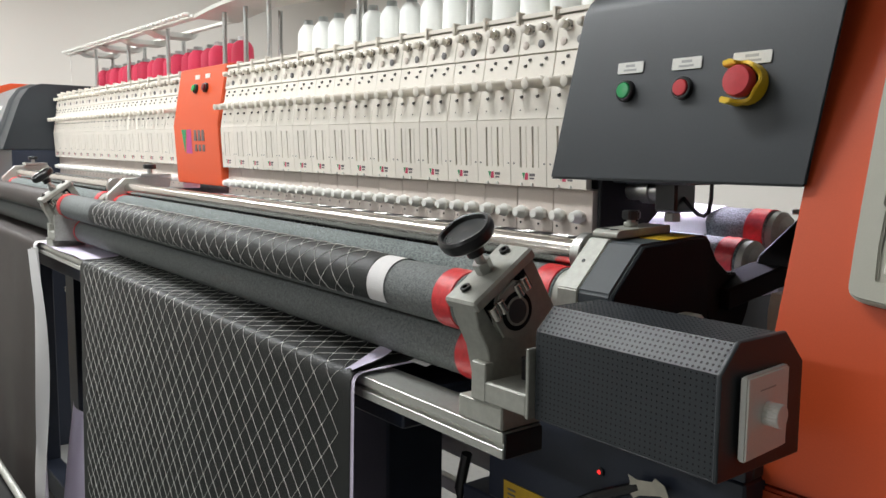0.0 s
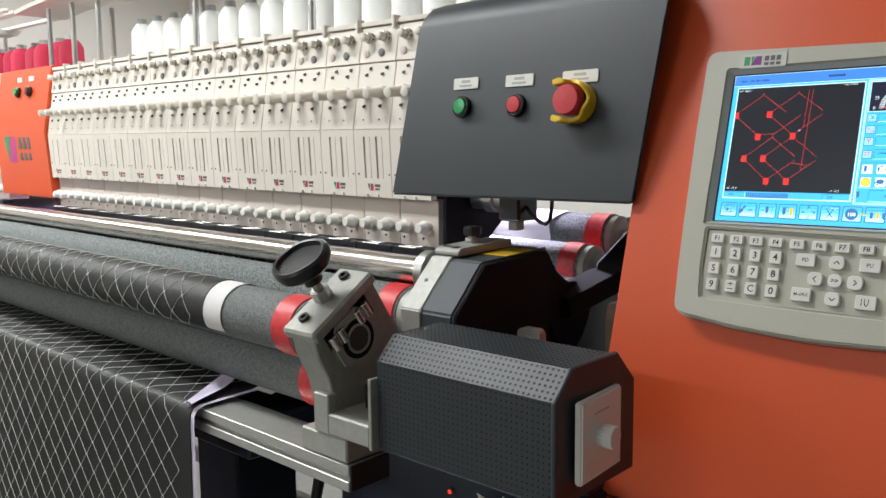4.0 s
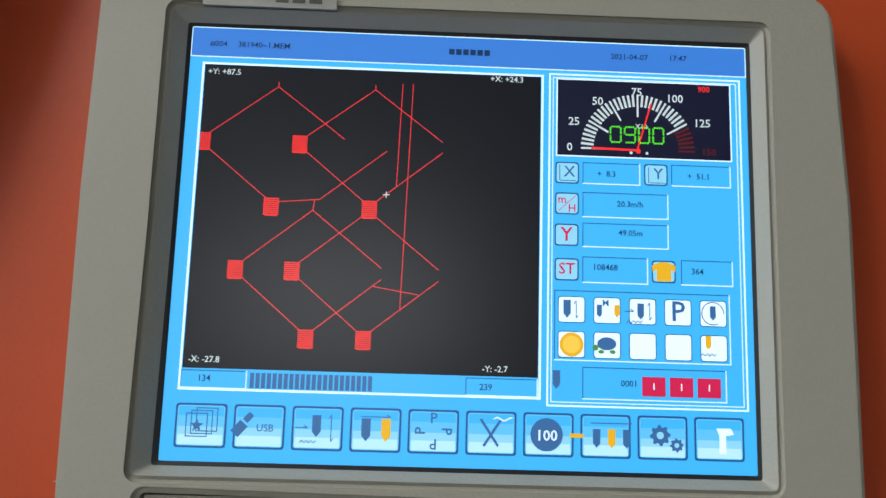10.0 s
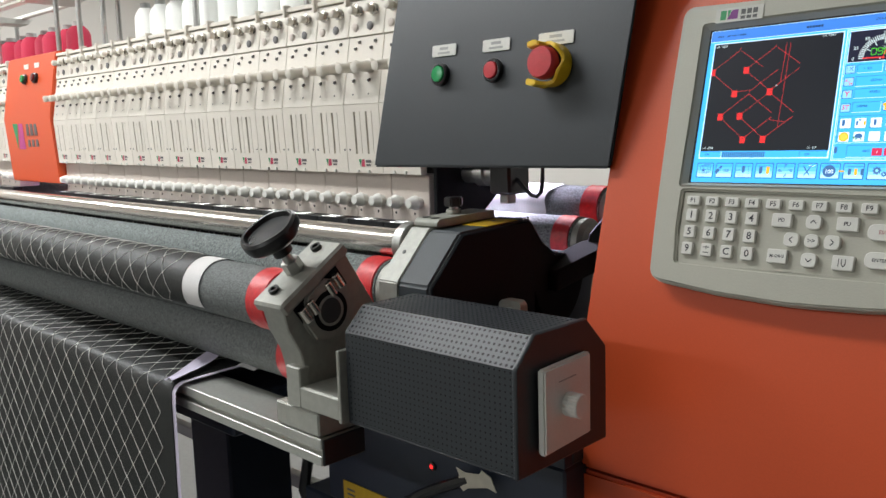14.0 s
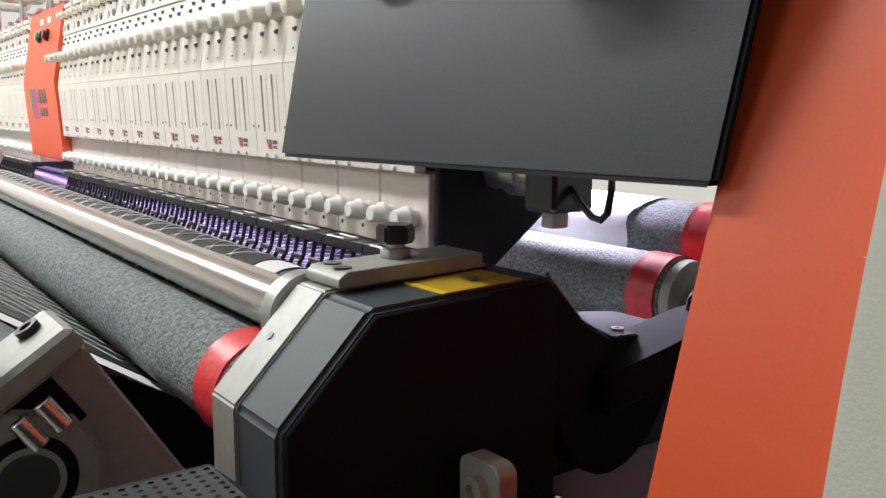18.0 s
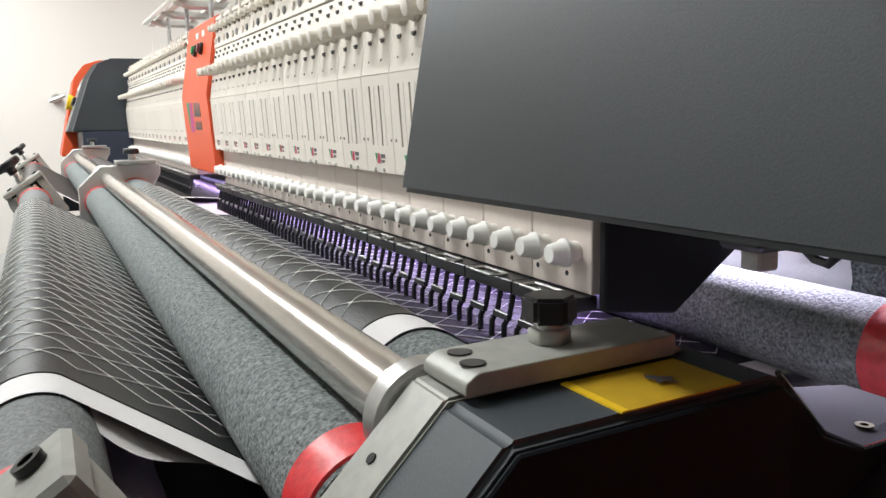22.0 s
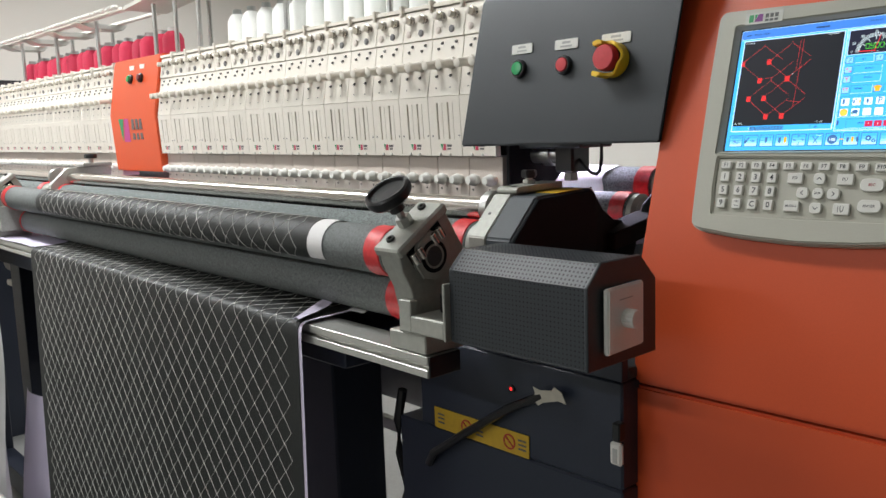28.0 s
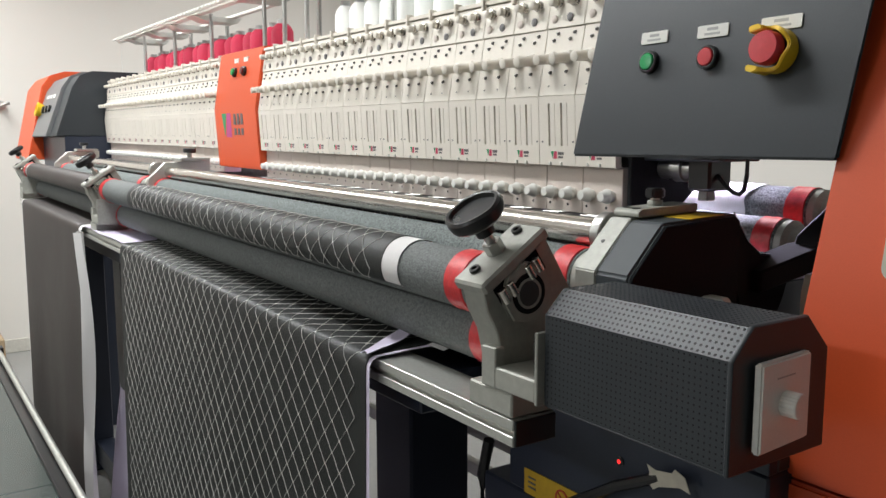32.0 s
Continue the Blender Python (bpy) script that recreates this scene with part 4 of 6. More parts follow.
    bm = wire(bm_new(), [(xc + 0.022, 0.256, 1.3985), (xc - 0.022, 0.256, 1.3985), (xc - 0.024, 0.25, 1.3985), (xc - 0.022, 0.244, 1.3985), (xc - 0.02, 0.238, 1.399), (xc + 0.02, 0.238, 1.399), (xc + 0.022, 0.246, 1.3985), (xc + 0.0215, 0.2555, 1.3985)], 0.0015, 6)
    part("presser_clip", bm, STEEL, hd)
    for fr in (0.125, 0.375, 0.625, 0.875):
        cx = xr - fr * HP
        part("presser_foot", wire(bm_new(), [(cx, 0.255, 1.3845), (cx, 0.25, 1.36), (cx - 0.005, 0.247, 1.35), (cx - 0.005, 0.246, 1.3335)], 0.003, 6), BLACK, hd)
    for fr in (0.25, 0.75):
        part("presser_link", bev(box(bm_new(), xr - fr * HP - 0.015, xr - fr * HP + 0.015, 0.246, 0.251, 1.355, 1.362), 0.001), BLACK, hd)
    return hd


first_head = sewing_head(RIGHT0)
for bank, wide in ((RIGHT0, 1.0), (LEFT0, 1.12)):
    for k in range(16):
        if bank == RIGHT0 and k == 0:
            continue
        copy_thing(first_head, Matrix.Translation((bank - HP * wide * (k + 0.5), 0.3, 1.49)) @ Matrix.Diagonal((wide, 1, 1, 1)))
settle(first_head, 0, 0, 0.008)

beam = thing("head_beam", (-2.5, 0.42, 1.4), "long steel beam behind the sewing heads", "beam")
part("beam_body", bev(box(bm_new(), -4.445, -0.816, 0.361, 0.46, 1.56, 1.8), 0.004), CHAR, beam)
part("end_plate", bev(prism(bm_new(), [(0.268, 1.395), (0.268, 1.56), (0.46, 1.56), (0.46, 1.47), (0.345, 1.385)], -0.813, -0.803), 0.002), MATTE, beam)
part("end_cover", bev(box(bm_new(), -0.813, -0.718, 0.285, 0.455, 1.56, 1.79), 0.003), CHAR, beam)

mp = thing("centre_panel", (-2.54, 0.3, 1.4), "orange enamelled panel between two banks of sewing heads", "machine panel")
part("panel", bev(prism(bm_new(), [(0.249, 1.428), (0.236, 1.625), (0.268, 1.813), (0.282, 1.818), (0.45, 1.818), (0.45, 1.428)], -2.735, -2.352), 0.003, 2), ORANGE, mp)


def midy(z):
    return 0.249 - (z - 1.428) * 0.066 if z < 1.625 else 0.236 + (z - 1.625) * 0.17


for bx, col in ((-2.571, GREENB), (-2.486, mat("dark_red_lens", (0.12, 0.01, 0.015), 0.3))):
    m = Matrix.Translation((bx, midy(1.745), 1.745)) @ Matrix.Rotation(radians(80), 4, "X")
    bt = part("push_button", lathe(bm_new(), [(0.0, 0), (0.016, 0), (0.016, 0.007), (0.013, 0.009), (0.0, 0.009)], m, 24), BLACK, mp)
    part("lens", lathe(bm_new(), [(0.0, 0.008), (0.0115, 0.008), (0.0115, 0.014), (0.0, 0.015)], m, 24), col, bt)
    part("label_plate", bev(box(bm_new(), bx - 0.018, bx + 0.018, midy(1.783) - 0.002, midy(1.783) + 0.002, 1.776, 1.791), 0.0006), WHITEP, mp)
for pts, col in (([(-2.663, 1.61), (-2.618, 1.61), (-2.643, 1.53)], MARKG), ([(-2.613, 1.61), (-2.578, 1.61), (-2.578, 1.53), (-2.633, 1.53)], mat("mark_magenta", (0.5, 0.06, 0.25), 0.5))):
    bm = bm_new()
    bm.faces.new([bm.verts.new((u, midy(v) - 0.0008, v)) for u, v in pts])
    part("painted_mark", bm, col, mp, smooth=0)
for k in range(3):
    part("print_bar", box(bm_new(), -2.553 + k * 0.032, -2.532 + k * 0.032, midy(1.59) - 0.0012, midy(1.59) + 0.002, 1.572, 1.608), MARKB, mp, smooth=0)
    part("print_bar", box(bm_new(), -2.553 + k * 0.032, -2.534 + k * 0.032, midy(1.55) - 0.0012, midy(1.55) + 0.002, 1.538, 1.56), MARKB, mp, smooth=0)

# ---- thread rack and spools ----
rack = thing("thread_rack", (-2.5, 0.47, 1.8), "cream thread rack on steel poles above the heads", "rack")
part("base_tray", bev(box(bm_new(), -4.445, -0.816, 0.40, 0.62, 1.8055, 1.8125), 0.002), CREAM, rack)
for px in (-4.42, -3.9, -3.38, -2.8, -2.62, -2.44, -1.88, -1.39, -0.9):
    part("pole", cyl(bm_new(), (px, 0.46, 1.8), (px, 0.46, 2.045), 0.0085, 14), STEEL, rack)
    if px not in (-2.8, -2.62):
        part("pole", cyl(bm_new(), (px - 0.19, 0.60, 1.8), (px - 0.19, 0.60, 2.045), 0.0085, 14), STEEL, rack)
for a, b in ((-4.82, -2.99), (-2.32, -0.816)):
    part("rail", bev(box(bm_new(), a, b, 0.415, 0.45, 2.043, 2.056), 0.002), WHITEP, rack)
    part("rail", bev(box(bm_new(), a, b, 0.575, 0.60, 2.043, 2.056), 0.002), WHITEP, rack)
    n = int((b - a) / (HP / 2))
    for k in range(n):
        xk = a + 0.02 + k * HP / 2
        part("eyelet", lathe(bm_new(), [(0.0, 0), (0.0085, 0), (0.0085, 0.016), (0.006, 0.018), (0.0065, 0.026), (0.0, 0.027)], Matrix.Translation((xk, 0.414, 2.058)) @ Matrix.Rotation(radians(98), 4, "X"), 8, False), WHITEP, rack)
    for k in range(4):
        xk = a + 0.25 + k * 0.36
        part("rail_bridge", bev(prism(bm_new(), [(0.40, 2.043), (0.46, 2.02), (0.60, 2.02), (0.62, 2.043)], xk - 0.05, xk + 0.05), 0.002), ALU, rack)
bm = bm_new()
for k in range(8):
    f0, f1 = k / 8, (k + 1) / 8
    z0, z1 = 2.04 + 0.02 * math.sin(math.pi * f0), 2.04 + 0.02 * math.sin(math.pi * f1)
    prism(bm, [(-2.99 + 0.67 * f0, z0), (-2.99 + 0.67 * f1, z1), (-2.99 + 0.67 * f1, z1 + 0.014), (-2.99 + 0.67 * f0, z0 + 0.014)], 0.42, 0.60, "y")
bmesh.ops.remove_doubles(bm, verts=bm.verts, dist=1e-5)
part("arched_bridge", bm, ALU, rack)
bm = bm_new()
wire(bm, [(-4.8 + 0.006 * math.sin(k), 0.43, 2.045 - k * 0.02) for k in range(10)], 0.0018, 5)
part("hanging_thread", bm, THREAD, rack)

REDTH = mat("red_thread_winding", (0.47, 0.015, 0.055), 0.75, grain=900, amount=0.2, bump=0.5, rand=0.12)
WHTH = mat("white_thread_winding", (0.86, 0.87, 0.84), 0.7, grain=900, amount=0.05, bump=0.4, rand=0.03)
CORE = mat("grey_cone_core", (0.45, 0.47, 0.46), 0.5)


def spool(at, material, label, r, ht):
    s = thing("thread_spool", at, label, "thread spool", "thread spools on the rack")
    x, y, z = at
    prof = [(0.0, 0.006), (r, 0.006), (r * 1.02, 0.02), (r * 0.97, ht * 0.72), (r * 0.8, ht * 0.82), (r * 0.52, ht * 0.9), (r * 0.48, ht * 0.9), (0.0, ht * 0.9)]
    part("winding", lathe(bm_new(), prof, Matrix.Translation(at), 20, False), material, s)
    part("core", lathe(bm_new(), [(0.0, 0), (r * 0.75, 0), (r * 0.75, 0.006), (0.0, 0.006)], Matrix.Translation(at), 16, False), CORE, s)
    part("core_tip", lathe(bm_new(), [(r * 0.46, ht * 0.88), (r * 0.42, ht), (r * 0.3, ht), (0.0, ht * 0.97)], Matrix.Translation(at), 16, False), CORE, s)
    return s


ws = spool((-0.866, 0.53, 1.8125), WHTH, "white sewing thread wound on a tall cone", 0.034, 0.155)
for k in range(1, 16):
    copy_thing(ws, Matrix.Translation((-0.866 - HP * k, 0.53, 1.8125)) @ Matrix.Rotation(k * 0.7, 4, "Z"))
rs = spool((-2.80, 0.53, 1.8125), REDTH, "dark red sewing thread wound on a cone", 0.042, 0.15)
for k in range(1, 17):
    copy_thing(rs, Matrix.Translation((-2.80 - 0.107 * k, 0.53 + 0.012 * (k % 2), 1.8125)) @ Matrix.Rotation(k * 0.9, 4, "Z"))

# ---- far end of the machine ----
far = thing("far_end_housing", (-4.9, 0.3, 0), "charcoal and orange end housing of the machine", "machine housing")
part("dark_cover", bev(prism(bm_new(), [(0.08, 1.48), (0.17, 1.73), (0.21, 1.79), (0.27, 1.815), (0.60, 1.815), (0.60, 1.48)], -4.66, -4.46), 0.004, 2), CHAR, far)
part("grey_cover", bev(prism(bm_new(), [(0.06, 1.48), (0.155, 1.74), (0.20, 1.80), (0.26, 1.825), (0.60, 1.825), (0.60, 1.48)], -5.14, -4.6605), 0.004, 2), mat("grey_cover_paint", (0.16, 0.165, 0.165), 0.4, grain=500, amount=0.1, bump=0.1), far)
part("orange_end", bev(prism(bm_new(), [(0.034, 1.35), (0.13, 1.77), (0.18, 1.835), (0.26, 1.86), (0.60, 1.86), (0.60, 1.35)], -5.69, -5.1405), 0.006, 2), ORANGE, far)
part("dark_base", bev(box(bm_new(), -5.14, -4.46, 0.12, 0.58, -0.09, 1.4795), 0.004), NAVY, far)
part("foot", bev(box(bm_new(), -5.45, -5.1405, 0.34, 0.58, -0.09, 1.3495), 0.004), NAVY, far)
for k in range(3):
    part("label_plate", bev(prism(bm_new(), [(0.134, 1.690), (0.1415, 1.710), (0.147, 1.710), (0.147, 1.690)], -5.03 + k * 0.1, -4.97 + k * 0.1), 0.001), WHITEP, far)
    m = Matrix.Translation((-5.0 + k * 0.1, 0.114, 1.63)) @ Matrix.Rotation(radians(75), 4, "X")
    part("push_button", lathe(bm_new(), [(0.0, -0.004), (0.02, -0.004), (0.02, 0.012), (0.0, 0.013)], m, 16, False), BLACK, far)
m = Matrix.Translation((-5.085, 0.114, 1.63)) @ Matrix.Rotation(radians(75), 4, "X")
part("stop_guard", lathe(bm_new(), [(0.0, -0.004), (0.034, -0.004), (0.042, 0.03), (0.030, 0.032), (0.026, 0.012), (0.0, 0.012)], m, 20, False), YELLOW, far, "yellow guard of a stop button")

settle(far, 0.0, -0.13, 0.09)

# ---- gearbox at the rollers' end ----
# near-black for the gearbox's right side, shade put into the colour
INK = mat("gearbox_side_shade", (0.010, 0.013, 0.017), 0.6, grain=300, amount=0.2, bump=0.1, spec=0.12)
gb = thing("roller_gearbox", (-0.55, 0.05, 1.0), "charcoal gearbox housing with a pale steel end plate and yellow sticker", "gearbox")
gprof = [(-0.074, 1.20), (-0.074, 1.245), (-0.096, 1.25), (-0.096, 1.382), (-0.038, 1.441), (0.096, 1.446), (0.105, 1.438), (0.105, 1.20)]
part("casing", bev(prism(bm_new(), gprof, -0.565, -0.5), 0.003, 3), GREYCOAT, gb)
# thin added plate that darkens the casing's side against orange bounce
part("side_plate", bev(prism(bm_new(), [(-0.07, 1.203), (-0.07, 1.247), (-0.0925, 1.253), (-0.0925, 1.3805), (-0.0365, 1.4375), (0.094, 1.4425), (0.102, 1.436), (0.102, 1.203)], -0.4995, -0.4965), 0.001), INK, gb, "gearbox side, darkened to stand for its shade")
drum = [(0.212 + 0.105 * math.cos(radians(a)), 1.377 + 0.102 * math.sin(radians(a))) for a in range(200, 345, 12)]
bm = prism(bm_new(), [(0.1055, 1.4375), (0.1055, 1.33)] + drum + [(0.316, 1.368), (0.19, 1.383), (0.142, 1.405)], -0.64, -0.5)
for v in bm.verts:
    if v.co.x > -0.55:
        v.co.x -= 0.28 * max(0.0, v.co.y - 0.0955)
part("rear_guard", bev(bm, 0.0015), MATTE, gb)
pprof = [(-0.072, 1.1995), (-0.098, 1.23), (-0.098, 1.383), (-0.039, 1.443), (0.088, 1.4478), (0.088, 1.1995)]
part("end_plate", bev(prism(bm_new(), pprof, -0.586, -0.551), 0.0015, 2), MACH, gb)
part("plate_hole", cyl(bm_new(), (-0.57, -0.0662, 1.4156), (-0.57, -0.0667, 1.4161), 0.0028, 10), BLACK, gb)
clamp = part("clamp_plate", bev(prism(bm_new(), rounded([(-0.034, 1.4445), (-0.034, 1.4505), (-0.028, 1.4545), (0.076, 1.4575), (0.076, 1.4475), (0.0, 1.4455)], 0.002, 3), -0.585, -0.543), 0.0015), MACH, gb)
for bx, by in ((-0.574, -0.021), (-0.556, -0.024)):
    part("socket_hole", lathe(bm_new(), [(0.0, 0.0), (0.0058, 0.0), (0.0058, 0.0006), (0.0, 0.0006)], Matrix.Translation((bx, by, 1.4549)), 16), BLACK, clamp)
part("lock_nut", bev(cyl(bm_new(), (-0.567, 0.022, 1.4555), (-0.567, 0.022, 1.4625), 0.0105, 6), 0.001), MACH, clamp)
part("lock_stud", cyl(bm_new(), (-0.567, 0.022, 1.4625), (-0.567, 0.022, 1.467), 0.006, 12), STEEL, clamp)
part("lock_knob", bev(cyl(bm_new(), (-0.567, 0.022, 1.4655), (-0.567, 0.022, 1.478), 0.0135, 6), 0.0018, 2), BLACK, clamp)
part("metal_edge", wire(bm_new(), [(-0.5025, 0.097, 1.4465), (-0.5145, 0.1425, 1.4065), (-0.528, 0.19, 1.3845), (-0.538, 0.228, 1.379)], 0.0014, 6), CHROME, gb)
part("ring_screw", lathe(bm_new(), [(0.0024, 0.0), (0.0052, 0.0), (0.0052, 0.002), (0.0024, 0.002), (0.0024, 0.0)], Matrix.Translation((-0.558, 0.23, 1.3785)), 18, False), CHROME, gb)
sk = part("warning_sticker", prism(bm_new(), [(0.0145, 1.4431), (0.0145, 1.4438), (0.0745, 1.446), (0.0745, 1.4452)], -0.5435, -0.5015), YELTAPE, gb, "yellow warning sticker")
part("sticker_edge", prism(bm_new(), [(0.0125, 1.443), (0.0125, 1.4439), (0.016, 1.4442), (0.016, 1.4432)], -0.5435, -0.5015), YELLOW, sk)
bm = bm_new()
quadp = [(-0.529, 0.046), (-0.525, 0.0435), (-0.521, 0.0455), (-0.5165, 0.043), (-0.5175, 0.0475), (-0.513, 0.052), (-0.5185, 0.0515), (-0.521, 0.0555), (-0.5245, 0.050)]
bm.faces.new([bm.verts.new((u, v, 1.4464)) for u, v in quadp])
part("print_bar", bm, MARKB, sk, smooth=0)

# ---- rollers ----
def roller(name, x0, x1, y, z, r, material, label, tape=True, collar=True, ends=(1, 1), cap=0.05):
    t = thing(name, ((x0 + x1) / 2, y, z), label, "roller", "machine rollers")
    bm = bm_new()
    n = 24
    lathe(bm, [(r, (x1 - x0) * k / n) for k in range(n + 1)], Matrix.Translation((x0, y, z)) @ Matrix.Rotation(radians(90), 4, "Y"), 48)
    part("sleeve", bm, material, t)
    for a, s, on in ((x0, 1, ends[0]), (x1, -1, ends[1])):
        if tape and on:
            bm = bm_new()
            prof = [(r + 0.0002, -0.001), (r + 0.0018, 0.0), (r + 0.0012, 0.008), (r + 0.002, 0.017), (r + 0.0013, 0.026), (r + 0.0019, 0.034), (r + 0.0002, 0.035)]
            lathe(bm, prof, Matrix.Translation((a + s * 0.005, y, z)) @ Matrix.Rotation(radians(90 * s), 4, "Y"), 48, False)
            bmesh.ops.recalc_face_normals(bm, faces=bm.faces)
            part("tape_ring", bm, REDTAPE, t, "glossy red tape ring")
        if collar:
            part("end_cap", lathe(bm_new(), [(0.0, -0.002), (r * 0.97, -0.002), (r * 0.97, min(0.012, cap * 0.6)), (r * 0.8, min(0.020, cap * 0.8)), (0.015, min(0.022, cap * 0.9)), (0.015, cap), (0.0, cap)], Matrix.Translation((a, y, z)) @ Matrix.Rotation(radians(-90 * s), 4, "Y"), 32, False), MACH, t)
    return t


UP, LO, G1, G2 = (-0.198, 1.366), (-0.159, 1.29), (-0.048, 1.363), (0.036, 1.378)
RR, RG, RF = 0.0365, 0.041, 0.0372
for xa, xb in ((-2.55, -0.632), (-4.1, -2.68)):
    roller("front_roller", xa, xb, *UP, RR, RUBBER, "dark grey rubber roller with red taped ends", cap=0.045)
    roller("front_roller", xa, xb, *LO, RR, RUBBER, "dark grey rubber roller with red taped ends", cap=0.045)
    roller("grit_roller", xa + 0.03, xb + 0.022, *G1, RF, GRIT, "coarse grey grit roller with red taped ends", cap=0.023)
    roller("grit_roller", xa + 0.03, xb + 0.035, *G2, RG, GRIT, "coarse grey grit roller with red taped ends", cap=0.009)
    rod = thing("chrome_rod", (xa, -0.029, 1.419), "long polished chrome rod above the rollers", "rod")
    part("shaft", cyl(bm_new(), (xa + 0.03, -0.029, 1.419), (xb + 0.035, -0.029, 1.419), 0.0185, 40), CHROME, rod)
    part("collar", bev(cyl(bm_new(), (xb + 0.026, -0.029, 1.419), (xb + 0.044, -0.029, 1.419), 0.029, 32), 0.002), STEEL, rod)
roller("rear_grit_roller", -4.1, -0.625, 0.405, 1.372, 0.04, GRIT, "coarse grit roller behind the heads with red taped ends")
roller("rear_grit_roller", -4.1, -0.625, 0.492, 1.418, 0.04, GRIT, "coarse grit roller behind the heads with red taped ends")

# ---- roller brackets with hand wheels ----
NB = Vector((0, -0.56, 0.83)).normalized()
BS = Vector((0, 0.83, 0.56)).normalized()


def bracket(x):
    b = thing("roller_bracket", (x, -0.2, 1.24), "machined steel roller bracket with a black hand wheel", "bracket", "roller brackets")
    body = [(-0.265, 1.384), (-0.257, 1.352), (-0.243, 1.326), (-0.234, 1.29), (-0.234, 1.2645), (-0.162, 1.2645), (-0.162, 1.298), (-0.134, 1.32), (-0.12, 1.342), (-0.174, 1.429), (-0.182, 1.436)]
    part("side_plate", bev(prism(bm_new(), body, x - 0.014, x + 0.026), 0.0015), MACH, b)
    part("base_block", bev(box(bm_new(), x - 0.023, x + 0.056, -0.2465, -0.15, 1.2365, 1.264), 0.002), MACH, b)
    part("foot_block", bev(box(bm_new(), x + 0.0265, x + 0.096, -0.248, -0.165, 1.2645, 1.2895), 0.002), MACH, b)
    part("upright", bev(box(bm_new(), x + 0.003, x + 0.029, -0.2485, -0.2345, 1.2645, 1.3105), 0.0015), MACH, b)
    part("tab", bev(box(bm_new(), x + 0.0965, x + 0.1015, -0.25, -0.165, 1.2635, 1.342), 0.001), MACH, b)
    bar_m = Matrix.Translation((x, -0.223, 1.411)) @ Matrix(((1, 0, 0, 0), (0, BS.y, NB.y, 0), (0, BS.z, NB.z, 0), (0, 0, 0, 1)))
    bar = part("top_bar", bev(box(bm_new(), -0.022, 0.034, -0.056, 0.052, -0.011, 0.004, bar_m), 0.003), MACH, b)
    for sy in (-0.035, 0.037):
        part("socket_screw", lathe(bm_new(), [(0.0, 0.0035), (0.0035, 0.0035), (0.0035, 0.0075), (0.0065, 0.0075), (0.0065, 0.004), (0.0, 0.004)], bar_m @ Matrix.Translation((0.0, sy, 0.0005)), 18, False), BLACK, bar)
    part("nut", cyl(bm_new(), tuple(bar_m @ Vector((0, 0, 0.004))), tuple(bar_m @ Vector((0, 0, 0.018))), 0.0115, 6), STEEL, bar)
    part("stud", cyl(bm_new(), tuple(bar_m @ Vector((0, 0, 0.018))), tuple(bar_m @ Vector((0, 0, 0.03))), 0.006, 14), STEEL, bar)
    wm = bar_m @ Matrix.Translation((0, 0, 0.03))
    bm = bm_new()
    prof = [(0.0, 0.0), (0.0115, 0.0), (0.012, 0.012), (0.0165, 0.016), (0.029, 0.0175), (0.0335, 0.0215), (0.0348, 0.027), (0.0342, 0.0335), (0.0315, 0.0365), (0.0285, 0.036), (0.0265, 0.031), (0.0, 0.030)]
    seg = 40
    rings = [[bm.verts.new(wm @ Vector((r * (1 + (0.022 * math.cos(5 * 2 * math.pi * i / seg) if r > 0.025 else 0)) * math.cos(2 * math.pi * i / seg), r * (1 + (0.022 * math.cos(5 * 2 * math.pi * i / seg) if r > 0.025 else 0)) * math.sin(2 * math.pi * i / seg), h_))) for i in range(seg)] for r, h_ in prof[1:-1]]
    for ra, rb in zip(rings, rings[1:]):
        for i in range(seg):
            j = (i + 1) % seg
            bm.faces.new((ra[i], ra[j], rb[j], rb[i]))
    bm.faces.new(rings[0][::-1])
    bm.faces.new(rings[-1])
    wheel = part("hand_wheel", bm, BLACK, b, "glossy black five-lobed hand wheel")
    part("wheel_cap", lathe(bm_new(), [(0.0, 0.0302), (0.0255, 0.0302), (0.025, 0.0312), (0.0, 0.0322)], wm, 28, False), mat("wheel_cap_plastic", (0.03, 0.031, 0.032), 0.28), wheel)
    # bearing block with its bore
    cy, cz = UP[0] - 0.008, UP[1] + 0.003
    octo = [(cy + 0.038 * math.cos(radians(a)), cz + 0.038 * math.sin(radians(a))) for a in range(11, 371, 45)]
    part("bearing_block", bev(prism(bm_new(), octo, x + 0.0285, x + 0.035), 0.003, 2), MACH, b)
    bm_m = Matrix.Translation((x + 0.035, cy, cz)) @ Matrix.Rotation(radians(90), 4, "Y")
    part("bore", lathe(bm_new(), [(0.0, 0.0006), (0.0235, 0.0006), (0.0235, -0.001), (0.0, -0.001)], bm_m, 32, False), MATTE, b)
    part("bore_ring", lathe(bm_new(), [(0.0175, 0.0008), (0.0175, 0.0016), (0.0145, 0.0016), (0.0145, 0.0008)], bm_m, 32, False), MACH, b)
    part("bore_core", lathe(bm_new(), [(0.0, 0.0012), (0.0143, 0.0012), (0.0143, 0.0007), (0.0, 0.0007)], bm_m, 32, False), mat("bore_rubber", (0.05, 0.05, 0.05), 0.6), b)
    # dark window under the bar with four upright socket screws
    part("window", box(bm_new(), 0.0255, 0.0287, -0.042, 0.030, -0.040, -0.0115, bar_m), MATTE, b)
